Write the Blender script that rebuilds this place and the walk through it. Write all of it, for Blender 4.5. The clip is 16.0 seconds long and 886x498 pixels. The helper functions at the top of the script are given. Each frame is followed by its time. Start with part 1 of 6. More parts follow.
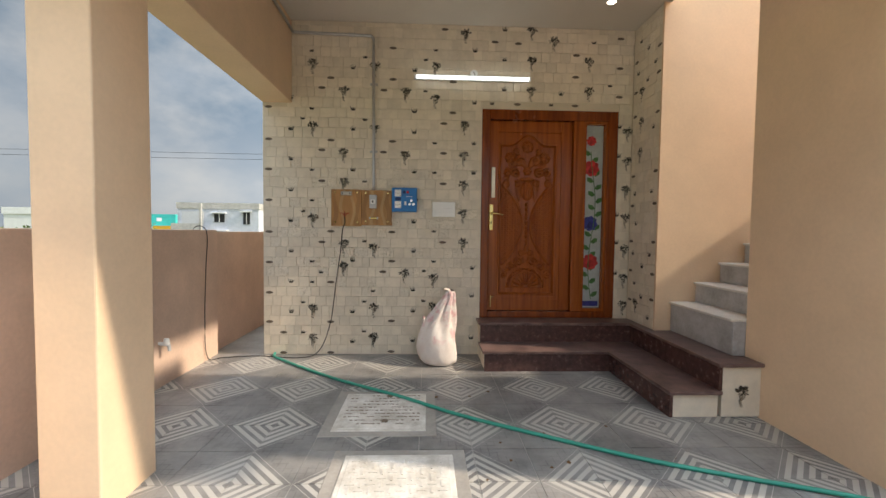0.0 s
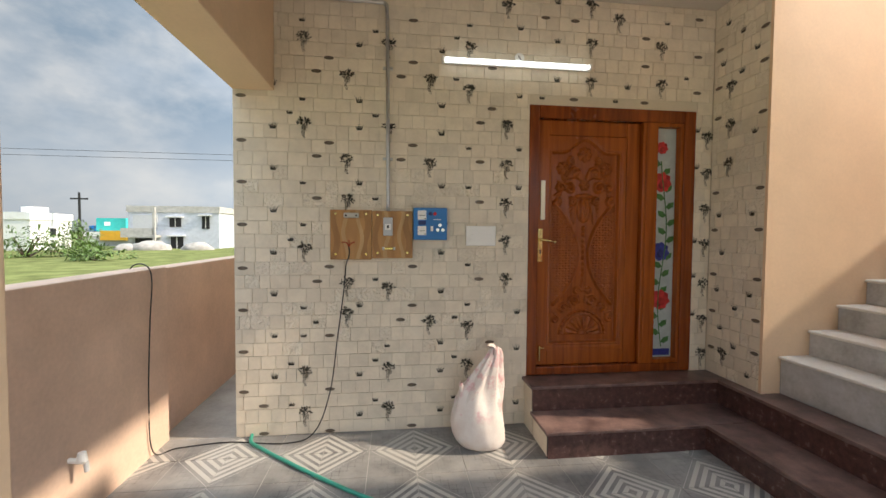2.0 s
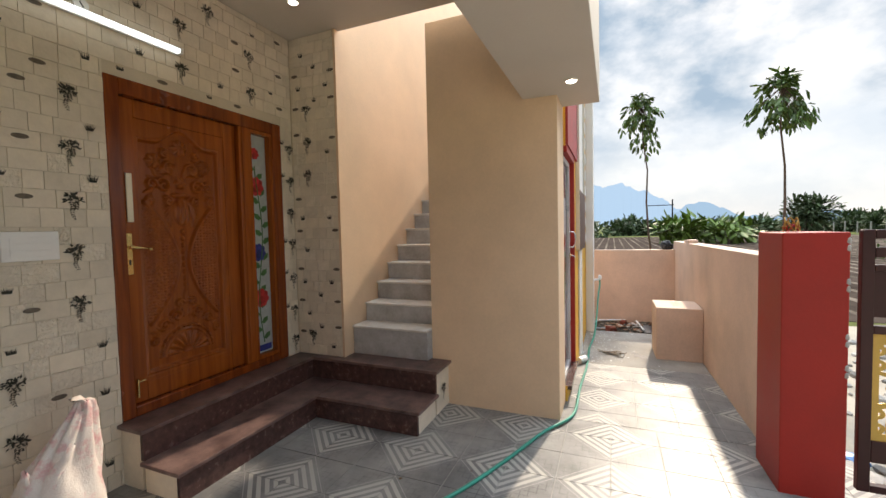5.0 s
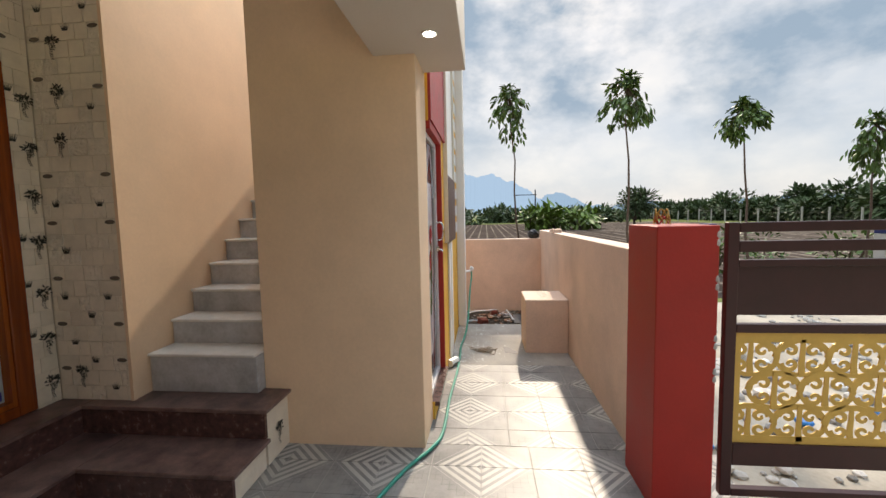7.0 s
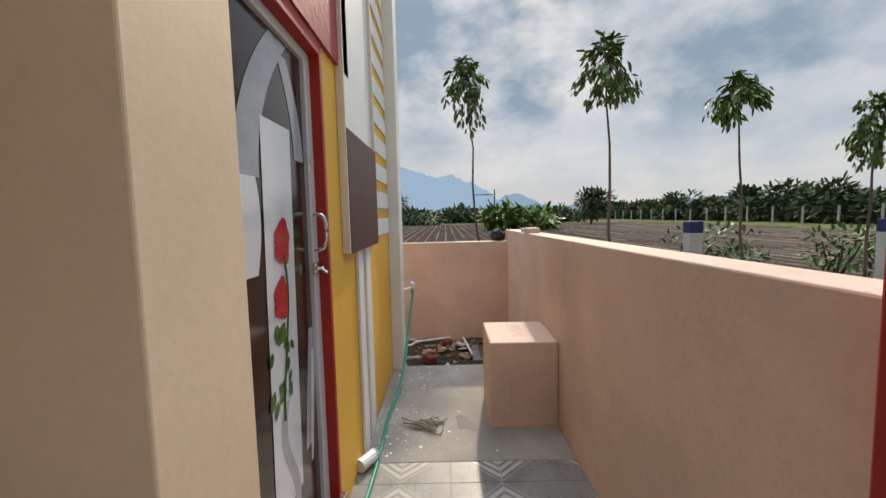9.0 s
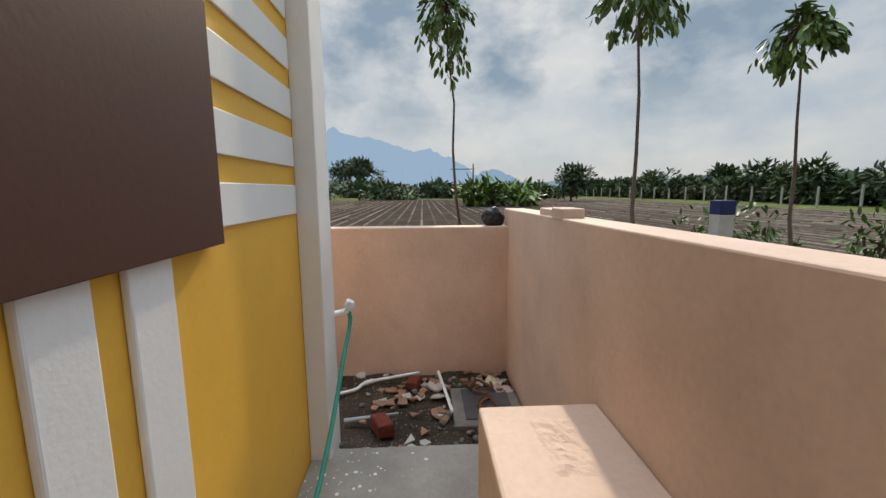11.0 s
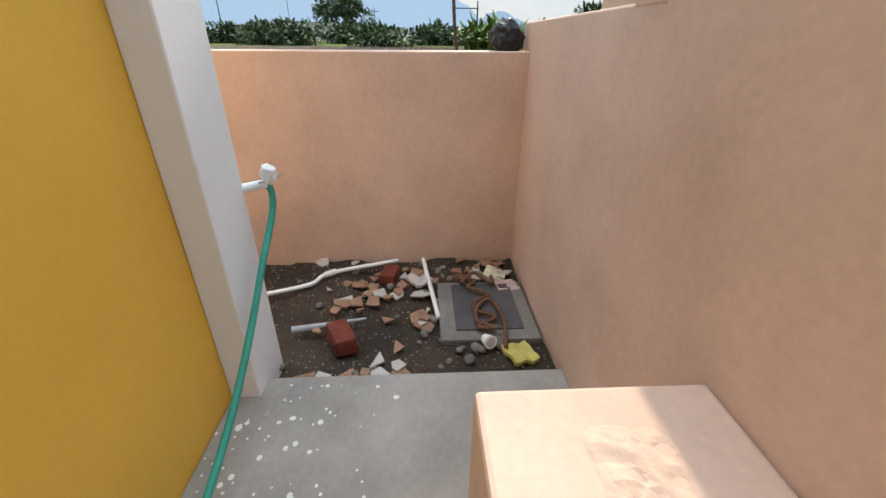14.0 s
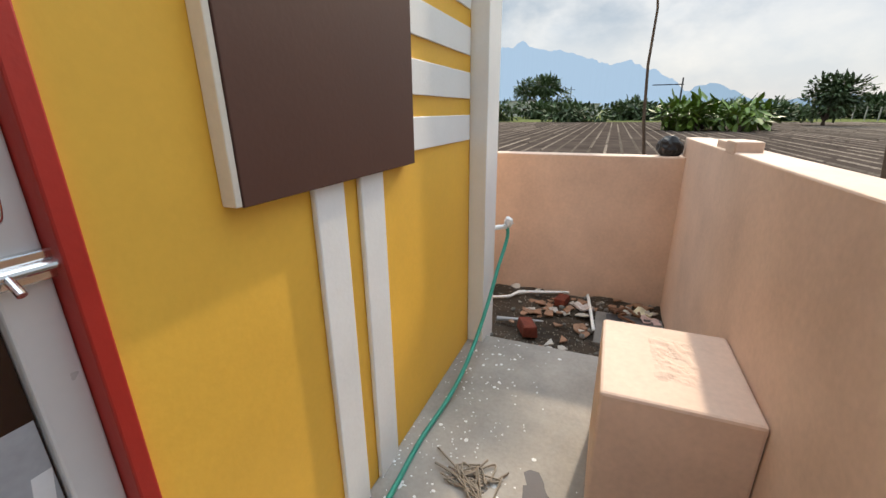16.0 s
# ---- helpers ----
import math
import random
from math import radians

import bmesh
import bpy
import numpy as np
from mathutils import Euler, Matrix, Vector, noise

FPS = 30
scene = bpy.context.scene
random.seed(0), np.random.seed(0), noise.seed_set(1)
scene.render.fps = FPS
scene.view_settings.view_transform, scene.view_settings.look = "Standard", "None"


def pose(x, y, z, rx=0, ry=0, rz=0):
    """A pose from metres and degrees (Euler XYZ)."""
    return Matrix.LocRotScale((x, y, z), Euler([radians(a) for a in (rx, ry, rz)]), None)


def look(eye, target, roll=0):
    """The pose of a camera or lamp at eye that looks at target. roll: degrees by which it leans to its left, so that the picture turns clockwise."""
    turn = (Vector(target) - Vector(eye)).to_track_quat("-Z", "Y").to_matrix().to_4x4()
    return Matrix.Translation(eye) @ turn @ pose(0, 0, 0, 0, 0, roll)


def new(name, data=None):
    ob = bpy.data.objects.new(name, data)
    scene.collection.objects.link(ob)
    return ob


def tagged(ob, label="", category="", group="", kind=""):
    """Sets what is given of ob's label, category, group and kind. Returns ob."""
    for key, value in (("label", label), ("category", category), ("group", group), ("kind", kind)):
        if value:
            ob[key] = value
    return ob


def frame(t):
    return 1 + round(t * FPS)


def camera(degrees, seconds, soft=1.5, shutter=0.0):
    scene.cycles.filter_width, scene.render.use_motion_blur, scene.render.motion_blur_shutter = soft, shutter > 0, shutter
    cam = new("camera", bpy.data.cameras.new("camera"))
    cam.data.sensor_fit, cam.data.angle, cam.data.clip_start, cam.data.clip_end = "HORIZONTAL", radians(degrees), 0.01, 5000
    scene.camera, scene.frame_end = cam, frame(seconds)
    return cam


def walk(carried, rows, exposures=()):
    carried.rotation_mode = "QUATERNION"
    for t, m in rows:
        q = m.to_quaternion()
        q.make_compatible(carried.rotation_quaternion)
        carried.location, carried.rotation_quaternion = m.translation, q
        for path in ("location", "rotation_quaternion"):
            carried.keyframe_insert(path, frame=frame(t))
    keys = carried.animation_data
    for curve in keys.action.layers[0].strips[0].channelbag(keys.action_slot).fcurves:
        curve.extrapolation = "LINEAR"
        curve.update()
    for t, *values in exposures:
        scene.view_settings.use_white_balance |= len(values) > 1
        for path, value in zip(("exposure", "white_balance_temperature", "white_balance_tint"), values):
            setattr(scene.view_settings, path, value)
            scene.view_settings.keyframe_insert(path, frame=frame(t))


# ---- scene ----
cam = camera(94.7, 16.0)
PATH = [
    (0, (0.18, 0.051, 1.278), (0.259, 2.048, 1.194), 0.7),
    (0.5, (0.137, 0.367, 1.355), (0.209, 2.364, 1.278), 0.6),
    (1, (-0.023, 0.688, 1.447), (0.063, 2.684, 1.363), 0.5),
    (1.5, (-0.187, 0.916, 1.527), (-0.064, 2.911, 1.452), 0.5),
    (2, (-0.315, 1.127, 1.521), (-0.08, 3.112, 1.447), 0.4),
    (2.5, (-0.444, 1.238, 1.534), (-0.003, 3.188, 1.458), 0.1),
    (3, (-0.559, 1.282, 1.515), (0.166, 3.145, 1.451), -0.3),
    (3.5, (-0.604, 1.358, 1.492), (0.468, 3.045, 1.438), -0.6),
    (4, (-0.675, 1.396, 1.514), (0.739, 2.809, 1.449), -1.1),
    (4.5, (-0.769, 1.435, 1.536), (0.915, 2.512, 1.457), -1.2),
    (5, (-0.796, 1.435, 1.541), (1.049, 2.202, 1.451), -1.3),
    (7.5, (0.344, 1.395, 1.565), (2.333, 1.532, 1.396), -1.4),
    (8, (0.855, 1.376, 1.517), (2.847, 1.437, 1.355), -1.6),
    (8.5, (1.334, 1.317, 1.496), (3.328, 1.344, 1.338), -1.6),
    (9, (1.787, 1.255, 1.482), (3.78, 1.269, 1.316), -1.4),
    (11.5, (4.069, 1.117, 1.402), (6.036, 0.986, 1.069), -0.2),
    (12, (4.444, 1.06, 1.344), (6.395, 0.912, 0.93), -0.4),
    (12.5, (4.695, 1.084, 1.267), (6.61, 0.913, 0.715), -0.1),
    (13, (4.825, 1.071, 1.21), (6.682, 0.914, 0.482), 0.1),
    (13.5, (4.798, 1.059, 1.188), (6.599, 0.922, 0.328), 0.3),
    (14, (4.567, 1.055, 1.205), (6.338, 0.961, 0.28), 0.4),
    (14.5, (4.256, 1.033, 1.263), (6.017, 1.004, 0.316), 0.1),
    (15, (3.885, 1.009, 1.36), (5.665, 1.099, 0.452), -0.2),
    (15.5, (3.526, 1.001, 1.449), (5.335, 1.319, 0.656), -0.2),
    (16, (3.327, 1.015, 1.484), (5.086, 1.724, 0.846), -0.6),
]
EXPOSURES = [(0, 1.36, 7000, 14), (1.5, 1.6, 7000, 14), (2.5, 1.64, 7000, 14), (3.5, 1.76, 7000, 14), (4, 1.5, 6950, 14), (5, 1.2, 7000, 14), (7.5, 0.87, 7050, 15), (9, 0.6, 6900, 14), (11.5, 0.52, 6850, 12), (13.5, 1.14, 6800, 12), (14.5, 0.9, 6750, 12), (16, 0.95, 7000, 13)]
walk(cam, [(t, look(eye, target, roll)) for t, eye, target, roll in PATH], EXPOSURES)

# ---- light ----
SUN_WAY = Vector((1.40, -0.22, 1.0)).normalized()
sun = new("sun", bpy.data.lights.new("sun", "SUN"))
sun.data.energy, sun.data.angle, sun.data.color = 1.85, radians(1.5), (1.0, 0.90, 0.74)
sun.matrix_world = look(SUN_WAY * 50, (0, 0, 0))

world = bpy.data.worlds.new("sky")
scene.world = world
world.use_nodes = True
wt = world.node_tree
wt.nodes.clear()


def wnode(kind, **kw):
    n = wt.nodes.new(kind)
    for k, v in kw.items():
        n.inputs[k].default_value = v
    return n


w_out = wnode("ShaderNodeOutputWorld")
w_bg = wnode("ShaderNodeBackground", Strength=1.0)
w_sky = wnode("ShaderNodeTexSky")
w_sky.sky_type, w_sky.sun_disc = "NISHITA", False
w_sky.sun_elevation = math.asin(SUN_WAY.z)
w_sky.sun_rotation = math.atan2(SUN_WAY.x, SUN_WAY.y)
w_sky.dust_density, w_sky.air_density = 2.0, 1.0
w_scale = wt.nodes.new("ShaderNodeVectorMath")
w_scale.operation = "SCALE"
w_scale.inputs["Scale"].default_value = 0.06
w_co = wnode("ShaderNodeTexCoord")
w_map = wnode("ShaderNodeMapping")
w_map.inputs["Scale"].default_value = (1.0, 1.0, 1.7)
w_map.inputs["Location"].default_value = (0.35, 0.1, 0.2)
w_big = wnode("ShaderNodeTexNoise", Scale=3.1, Detail=9.0, Roughness=0.55, Distortion=0.0)
w_bright = wnode("ShaderNodeTexNoise", Scale=5.5, Detail=6.0, Roughness=0.55)
w_ramp = wnode("ShaderNodeValToRGB")
w_ramp.color_ramp.elements[0].position, w_ramp.color_ramp.elements[1].position = 0.47, 0.60
w_ramp2 = wnode("ShaderNodeValToRGB")
w_ramp2.color_ramp.elements[0].position, w_ramp2.color_ramp.elements[1].position = 0.35, 0.7
w_ramp2.color_ramp.elements[0].color = (0.285, 0.35, 0.415, 1)
w_ramp2.color_ramp.elements[1].color = (0.42, 0.455, 0.475, 1)
w_veil = wnode("ShaderNodeMixRGB", Fac=0.88)
w_mix = wnode("ShaderNodeMixRGB")
w_mix.inputs[2].default_value = (0.165, 0.235, 0.31, 1)
L = wt.links.new
L(w_sky.outputs[0], w_scale.inputs[0])
L(w_co.outputs["Generated"], w_map.inputs["Vector"])
L(w_map.outputs[0], w_big.inputs["Vector"])
L(w_map.outputs[0], w_bright.inputs["Vector"])
L(w_big.outputs["Fac"], w_ramp.inputs[0])
L(w_bright.outputs["Fac"], w_ramp2.inputs[0])
L(w_scale.outputs[0], w_veil.inputs[1])
L(w_ramp2.outputs[0], w_veil.inputs[2])
L(w_veil.outputs[0], w_mix.inputs[1])
w_low = wnode("ShaderNodeMapRange")
for k, v in (("From Min", 0.10), ("From Max", 0.24), ("To Min", 0.12), ("To Max", 0.95)):
    w_low.inputs[k].default_value = v
w_sep = wnode("ShaderNodeSeparateXYZ")
L(w_co.outputs["Generated"], w_sep.inputs[0])
w_cov = wnode("ShaderNodeMath")
w_cov.operation = "MULTIPLY"
L(w_sep.outputs[2], w_low.inputs[0])
L(w_low.outputs[0], w_cov.inputs[0])
L(w_ramp.outputs[0], w_cov.inputs[1])
L(w_cov.outputs[0], w_mix.inputs[0])
# the veiled sky is brighter high overhead than near the horizon
w_high = wnode("ShaderNodeMapRange")
for k, v in (("From Min", 0.44), ("From Max", 1.0), ("To Min", 1.0), ("To Max", 5.2)):
    w_high.inputs[k].default_value = v
w_gain = wt.nodes.new("ShaderNodeVectorMath")
w_gain.operation = "SCALE"
L(w_sep.outputs[2], w_high.inputs[0])
L(w_high.outputs[0], w_gain.inputs["Scale"])
L(w_mix.outputs[0], w_gain.inputs[0])
# away from the sun the veiled sky is dimmer
w_side = wnode("ShaderNodeMapRange")
w_side.interpolation_type = "SMOOTHSTEP"
for k, v in (("From Min", -0.85), ("From Max", 0.55), ("To Min", 0.47), ("To Max", 1.0)):
    w_side.inputs[k].default_value = v
w_dim = wt.nodes.new("ShaderNodeVectorMath")
w_dim.operation = "SCALE"
L(w_sep.outputs[0], w_side.inputs[0])
L(w_side.outputs[0], w_dim.inputs["Scale"])
L(w_gain.outputs[0], w_dim.inputs[0])
L(w_dim.outputs[0], w_bg.inputs["Color"])
L(w_bg.outputs[0], w_out.inputs[0])


# ---- materials ----
def material(name, color, rough=0.6, metal=0.0, vary=0.12, scale=3.0, bump=0.2, grain=60.0, stain=None, spec=0.4):
    """Paint, plaster, stone or metal with patchy tone at two scales, fine relief and an optional stain colour."""
    m = bpy.data.materials.new(name)
    m.use_nodes = True
    t = m.node_tree
    b = t.nodes["Principled BSDF"]
    b.inputs["Metallic"].default_value = metal
    b.inputs["Specular IOR Level"].default_value = spec
    co = t.nodes.new("ShaderNodeNewGeometry")
    big = t.nodes.new("ShaderNodeTexNoise")
    big.inputs["Scale"].default_value, big.inputs["Detail"].default_value, big.inputs["Roughness"].default_value = scale, 5, 0.6
    fine = t.nodes.new("ShaderNodeTexNoise")
    fine.inputs["Scale"].default_value, fine.inputs["Detail"].default_value = grain, 3
    t.links.new(co.outputs["Position"], big.inputs["Vector"])
    t.links.new(co.outputs["Position"], fine.inputs["Vector"])
    r = t.nodes.new("ShaderNodeValToRGB")
    r.color_ramp.elements[0].position, r.color_ramp.elements[1].position = 0.3, 0.7
    dark = stain or [c * (1 - vary) for c in color]
    r.color_ramp.elements[0].color = (*dark, 1)
    r.color_ramp.elements[1].color = (*[min(1, c * (1 + vary * 0.5)) for c in color], 1)
    add = t.nodes.new("ShaderNodeMath")
    add.operation = "MULTIPLY_ADD"
    add.inputs[1].default_value, add.inputs[2].default_value = 0.25, -0.125
    tot = t.nodes.new("ShaderNodeMath")
    t.links.new(fine.outputs["Fac"], add.inputs[0])
    t.links.new(add.outputs[0], tot.inputs[0])
    t.links.new(big.outputs["Fac"], tot.inputs[1])
    t.links.new(tot.outputs[0], r.inputs[0])
    t.links.new(r.outputs[0], b.inputs["Base Color"])
    rr = t.nodes.new("ShaderNodeMapRange")
    rr.inputs["To Min"].default_value, rr.inputs["To Max"].default_value = max(0.02, rough - 0.1), min(1, rough + 0.1)
    t.links.new(big.outputs["Fac"], rr.inputs[0])
    t.links.new(rr.outputs[0], b.inputs["Roughness"])
    if bump:
        bp = t.nodes.new("ShaderNodeBump")
        bp.inputs["Strength"].default_value, bp.inputs["Distance"].default_value = bump, 0.004
        t.links.new(fine.outputs["Fac"], bp.inputs["Height"])
        t.links.new(bp.outputs[0], b.inputs["Normal"])
    return m


def stripe_floor(name, ox, oy, half):
    """Glazed floor tiles: concentric pale diamonds of side-on squares, dark hatched fields between, dusty."""
    m = material(name, (0.185, 0.18, 0.178), 0.42, 0, 0.35, 2.2, 0.1, 90)
    t = m.node_tree
    N, K = t.nodes.new, t.links.new

    def mth(op, a, b=None, c=None):
        n = N("ShaderNodeMath")
        n.operation = op
        for i, v in enumerate((a, b, c)):
            if v is None:
                continue
            if isinstance(v, (int, float)):
                n.inputs[i].default_value = v
            else:
                K(v, n.inputs[i])
        return n.outputs[0]

    g = N("ShaderNodeNewGeometry")
    sp = N("ShaderNodeSeparateXYZ")
    K(g.outputs["Position"], sp.inputs[0])
    dx = mth("PINGPONG", mth("ADD", sp.outputs[0], 40 * half - ox), half)
    dy = mth("PINGPONG", mth("ADD", sp.outputs[1], 40 * half - oy), half)
    u = mth("DIVIDE", mth("ADD", dx, dy), half)
    band = mth("FRACT", mth("MULTIPLY", u, 4.6))
    band = mth("GREATER_THAN", band, 0.47)
    inside = mth("LESS_THAN", u, 0.985)
    stripe = mth("MULTIPLY", band, inside)
    hx = mth("LESS_THAN", mth("FRACT", mth("MULTIPLY", dx, 22.0)), 0.10)
    hy = mth("LESS_THAN", mth("FRACT", mth("MULTIPLY", dy, 22.0)), 0.10)
    ring = mth("MULTIPLY", mth("GREATER_THAN", u, 1.06), mth("LESS_THAN", u, 1.34))
    hatch = mth("MULTIPLY", mth("MAXIMUM", hx, hy), ring)
    dust = N("ShaderNodeTexNoise")
    dust.inputs["Scale"].default_value, dust.inputs["Detail"].default_value, dust.inputs["Roughness"].default_value = 1.7, 8, 0.68
    K(g.outputs["Position"], dust.inputs["Vector"])
    dr = N("ShaderNodeMapRange")
    dr.inputs["From Min"].default_value, dr.inputs["From Max"].default_value = 0.42, 0.75
    dr.inputs["To Max"].default_value = 0.68
    K(dust.outputs["Fac"], dr.inputs[0])
    base = t.nodes["Principled BSDF"].inputs["Base Color"].links[0].from_socket

    def mix(f, a, b):
        n = N("ShaderNodeMixRGB")
        K(f, n.inputs[0])
        for i, v in ((1, a), (2, b)):
            if isinstance(v, tuple):
                n.inputs[i].default_value = (*v, 1)
            else:
                K(v, n.inputs[i])
        return n.outputs[0]

    c = mix(stripe, base, (0.45, 0.43, 0.395))
    c = mix(hatch, c, (0.10, 0.10, 0.10))
    c = mix(dr.outputs[0], c, (0.44, 0.42, 0.39))
    K(c, t.nodes["Principled BSDF"].inputs["Base Color"])
    return m


def wood(name, color, dark, across=1.0, rough=0.24):
    m = material(name, color, rough, 0, 0.2, 2, 0.06, 80)
    t = m.node_tree
    g = t.nodes.new("ShaderNodeNewGeometry")
    mp = t.nodes.new("ShaderNodeMapping")
    mp.inputs["Scale"].default_value = (14 * across, 14, 0.9)
    nz = t.nodes.new("ShaderNodeTexNoise")
    nz.inputs["Scale"].default_value, nz.inputs["Detail"].default_value, nz.inputs["Distortion"].default_value = 1.6, 6, 0.8
    r = t.nodes.new("ShaderNodeValToRGB")
    r.color_ramp.elements[0].position, r.color_ramp.elements[1].position = 0.32, 0.66
    r.color_ramp.elements[0].color, r.color_ramp.elements[1].color = (*dark, 1), (*color, 1)
    t.links.new(g.outputs["Position"], mp.inputs[0])
    t.links.new(mp.outputs[0], nz.inputs["Vector"])
    t.links.new(nz.outputs["Fac"], r.inputs[0])
    t.links.new(r.outputs[0], t.nodes["Principled BSDF"].inputs["Base Color"])
    return m


def lamp_material(name, color, strength):
    m = bpy.data.materials.new(name)
    m.use_nodes = True
    b = m.node_tree.nodes["Principled BSDF"]
    b.inputs["Base Color"].default_value = (0.9, 0.9, 0.9, 1)
    b.inputs["Emission Color"].default_value = (*color, 1)
    b.inputs["Emission Strength"].default_value = strength
    return m


def by_object(m, amount):
    """Varies a material's tone from piece to piece."""
    t = m.node_tree
    b = t.nodes["Principled BSDF"].inputs["Base Color"]
    src = b.links[0].from_socket
    o = t.nodes.new("ShaderNodeObjectInfo")
    r = t.nodes.new("ShaderNodeMapRange")
    r.inputs["To Min"].default_value, r.inputs["To Max"].default_value = 1 - amount, 1 + amount * 0.5
    h = t.nodes.new("ShaderNodeHueSaturation")
    t.links.new(o.outputs["Random"], r.inputs[0])
    t.links.new(r.outputs[0], h.inputs["Value"])
    t.links.new(src, h.inputs["Color"])
    t.links.new(h.outputs[0], b)
    return m


def by_island(m, amount):
    t = m.node_tree
    b = t.nodes["Principled BSDF"].inputs["Base Color"]
    src = b.links[0].from_socket
    o = t.nodes.new("ShaderNodeNewGeometry")
    r = t.nodes.new("ShaderNodeMapRange")
    r.inputs["To Min"].default_value, r.inputs["To Max"].default_value = 1 - amount, 1 + amount * 0.6
    h = t.nodes.new("ShaderNodeHueSaturation")
    t.links.new(o.outputs["Random Per Island"], r.inputs[0])
    t.links.new(r.outputs[0], h.inputs["Value"])
    t.links.new(src, h.inputs["Color"])
    t.links.new(h.outputs[0], b)
    return m


PEACH = material("peach_paint", (0.82, 0.605, 0.41), 0.62, 0, 0.12, 1.1, 0.14, 45)
PEACH_OUT = material("weathered_peach_paint", (0.80, 0.585, 0.46), 0.7, 0, 0.0, 1.3, 0.14, 40, stain=(0.57, 0.41, 0.32))
CREAM_TILE = by_object(material("cream_wall_tile", (0.77, 0.685, 0.555), 0.38, 0, 0.10, 9, 0.5, 38), 0.09)
CREAM_TILE_FAR = by_island(material("cream_wall_tile_rest", (0.77, 0.685, 0.555), 0.38, 0, 0.10, 9, 0.5, 38), 0.09)
GROUT = material("tile_joint", (0.66, 0.58, 0.46), 0.8)
ROUGH_TILE = by_object(material("hammered_cream_tile", (0.79, 0.71, 0.585), 0.42, 0, 0.10, 14, 1.0, 46), 0.08)
ROUGH_TILE.node_tree.nodes["Bump"].inputs["Distance"].default_value = 0.016
FLOOR_JOINT = material("floor_joint", (0.40, 0.38, 0.35), 0.9)
MOTIF = by_island(material("printed_leaf", (0.045, 0.042, 0.03), 0.6, 0, 0.2, 20, 0), 0.3)
MOTIF_STONE = material("printed_pebble", (0.15, 0.12, 0.09), 0.55, 0, 0.3, 60, 0)
WHITE = material("white_paint", (0.80, 0.80, 0.79), 0.55, 0, 0.06, 2, 0.2, 60)
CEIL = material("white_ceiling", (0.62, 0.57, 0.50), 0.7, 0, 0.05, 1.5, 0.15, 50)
YELLOW = material("yellow_paint", (0.83, 0.475, 0.065), 0.6, 0, 0.09, 1.5, 0.12, 50)
RED = material("red_paint", (0.37, 0.022, 0.014), 0.5, 0, 0.12, 3, 0.15, 60)
RED_ROUGH = material("rough_red_texture", (0.40, 0.045, 0.05), 0.55, 0, 0.25, 12, 1.0, 28)
BROWN = material("brown_panel_paint", (0.085, 0.038, 0.028), 0.55, 0, 0.08, 2, 0.1, 60, spec=0.25)
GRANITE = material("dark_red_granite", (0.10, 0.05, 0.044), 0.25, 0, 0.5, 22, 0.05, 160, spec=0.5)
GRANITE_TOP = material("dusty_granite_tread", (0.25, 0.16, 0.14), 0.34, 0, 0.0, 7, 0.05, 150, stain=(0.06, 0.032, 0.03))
CEMENT = material("cement_screed", (0.36, 0.333, 0.30), 0.8, 0, 0.30, 2.4, 0.4, 45)
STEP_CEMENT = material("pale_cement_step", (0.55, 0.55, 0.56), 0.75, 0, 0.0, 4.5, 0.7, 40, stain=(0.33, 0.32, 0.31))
# paler than the step cement: light on the tread edges is in this colour
STEP_TOP = material("lit_step_edge", (0.70, 0.67, 0.62), 0.7, 0, 0.12, 6, 0.4, 40)
SOIL = material("damp_soil", (0.05, 0.034, 0.022), 0.95, 0, 0.5, 3.5, 1.0, 30)
FIELD = material("ploughed_soil", (0.085, 0.066, 0.055), 1.0, 0, 0.4, 0.6, 0.8, 6, spec=0.0)
GRASS = material("rough_grass", (0.16, 0.18, 0.07), 0.95, 0, 0.5, 0.8, 1.0, 15, spec=0.0)
STEEL = material("galvanised_steel", (0.55, 0.55, 0.55), 0.35, 0.9, 0.12, 8, 0.05)
CHROME = material("polished_steel", (0.72, 0.72, 0.72), 0.15, 1.0, 0.05, 8, 0)
BRASS = material("polished_brass", (0.83, 0.62, 0.25), 0.22, 1.0, 0.1, 10, 0)
BLACK = material("black_plastic", (0.02, 0.02, 0.022), 0.45, 0, 0.1, 5, 0)
WHITE_PLASTIC = material("white_plastic", (0.88, 0.88, 0.86), 0.3, 0, 0.03, 5, 0)
HOSE = material("green_hose", (0.03, 0.30, 0.22), 0.4, 0, 0.15, 6, 0.1, 120)
TEAK = wood("varnished_teak", (0.35, 0.088, 0.011), (0.23, 0.052, 0.007))
TEAK_DARK = wood("dark_varnished_teak", (0.27, 0.060, 0.010), (0.13, 0.027, 0.006))
PLY = wood("veneered_board", (0.50, 0.265, 0.095), (0.36, 0.175, 0.06), 0.6, 0.45)
BLUE = material("blue_enamel", (0.02, 0.19, 0.52), 0.35, 0, 0.06, 4, 0)
LEAF = by_island(material("leaf_green", (0.10, 0.175, 0.035), 0.5, 0, 0.3, 5, 0), 0.5)
LEAF_FAR = by_island(material("bush_green", (0.095, 0.145, 0.06), 0.7, 0, 0.4, 0.7, 0), 0.5)
BARK = material("grey_bark", (0.12, 0.085, 0.065), 0.9, 0, 0.3, 20, 0.8, 60)
CONCRETE = material("weathered_concrete", (0.48, 0.46, 0.43), 0.85, 0, 0.2, 3, 0.4, 40)
TUBE = lamp_material("lit_tube", (0.84, 0.97, 1.0), 1.1)
SPOT = lamp_material("lit_downlight", (1.0, 0.94, 0.82), 6.0)


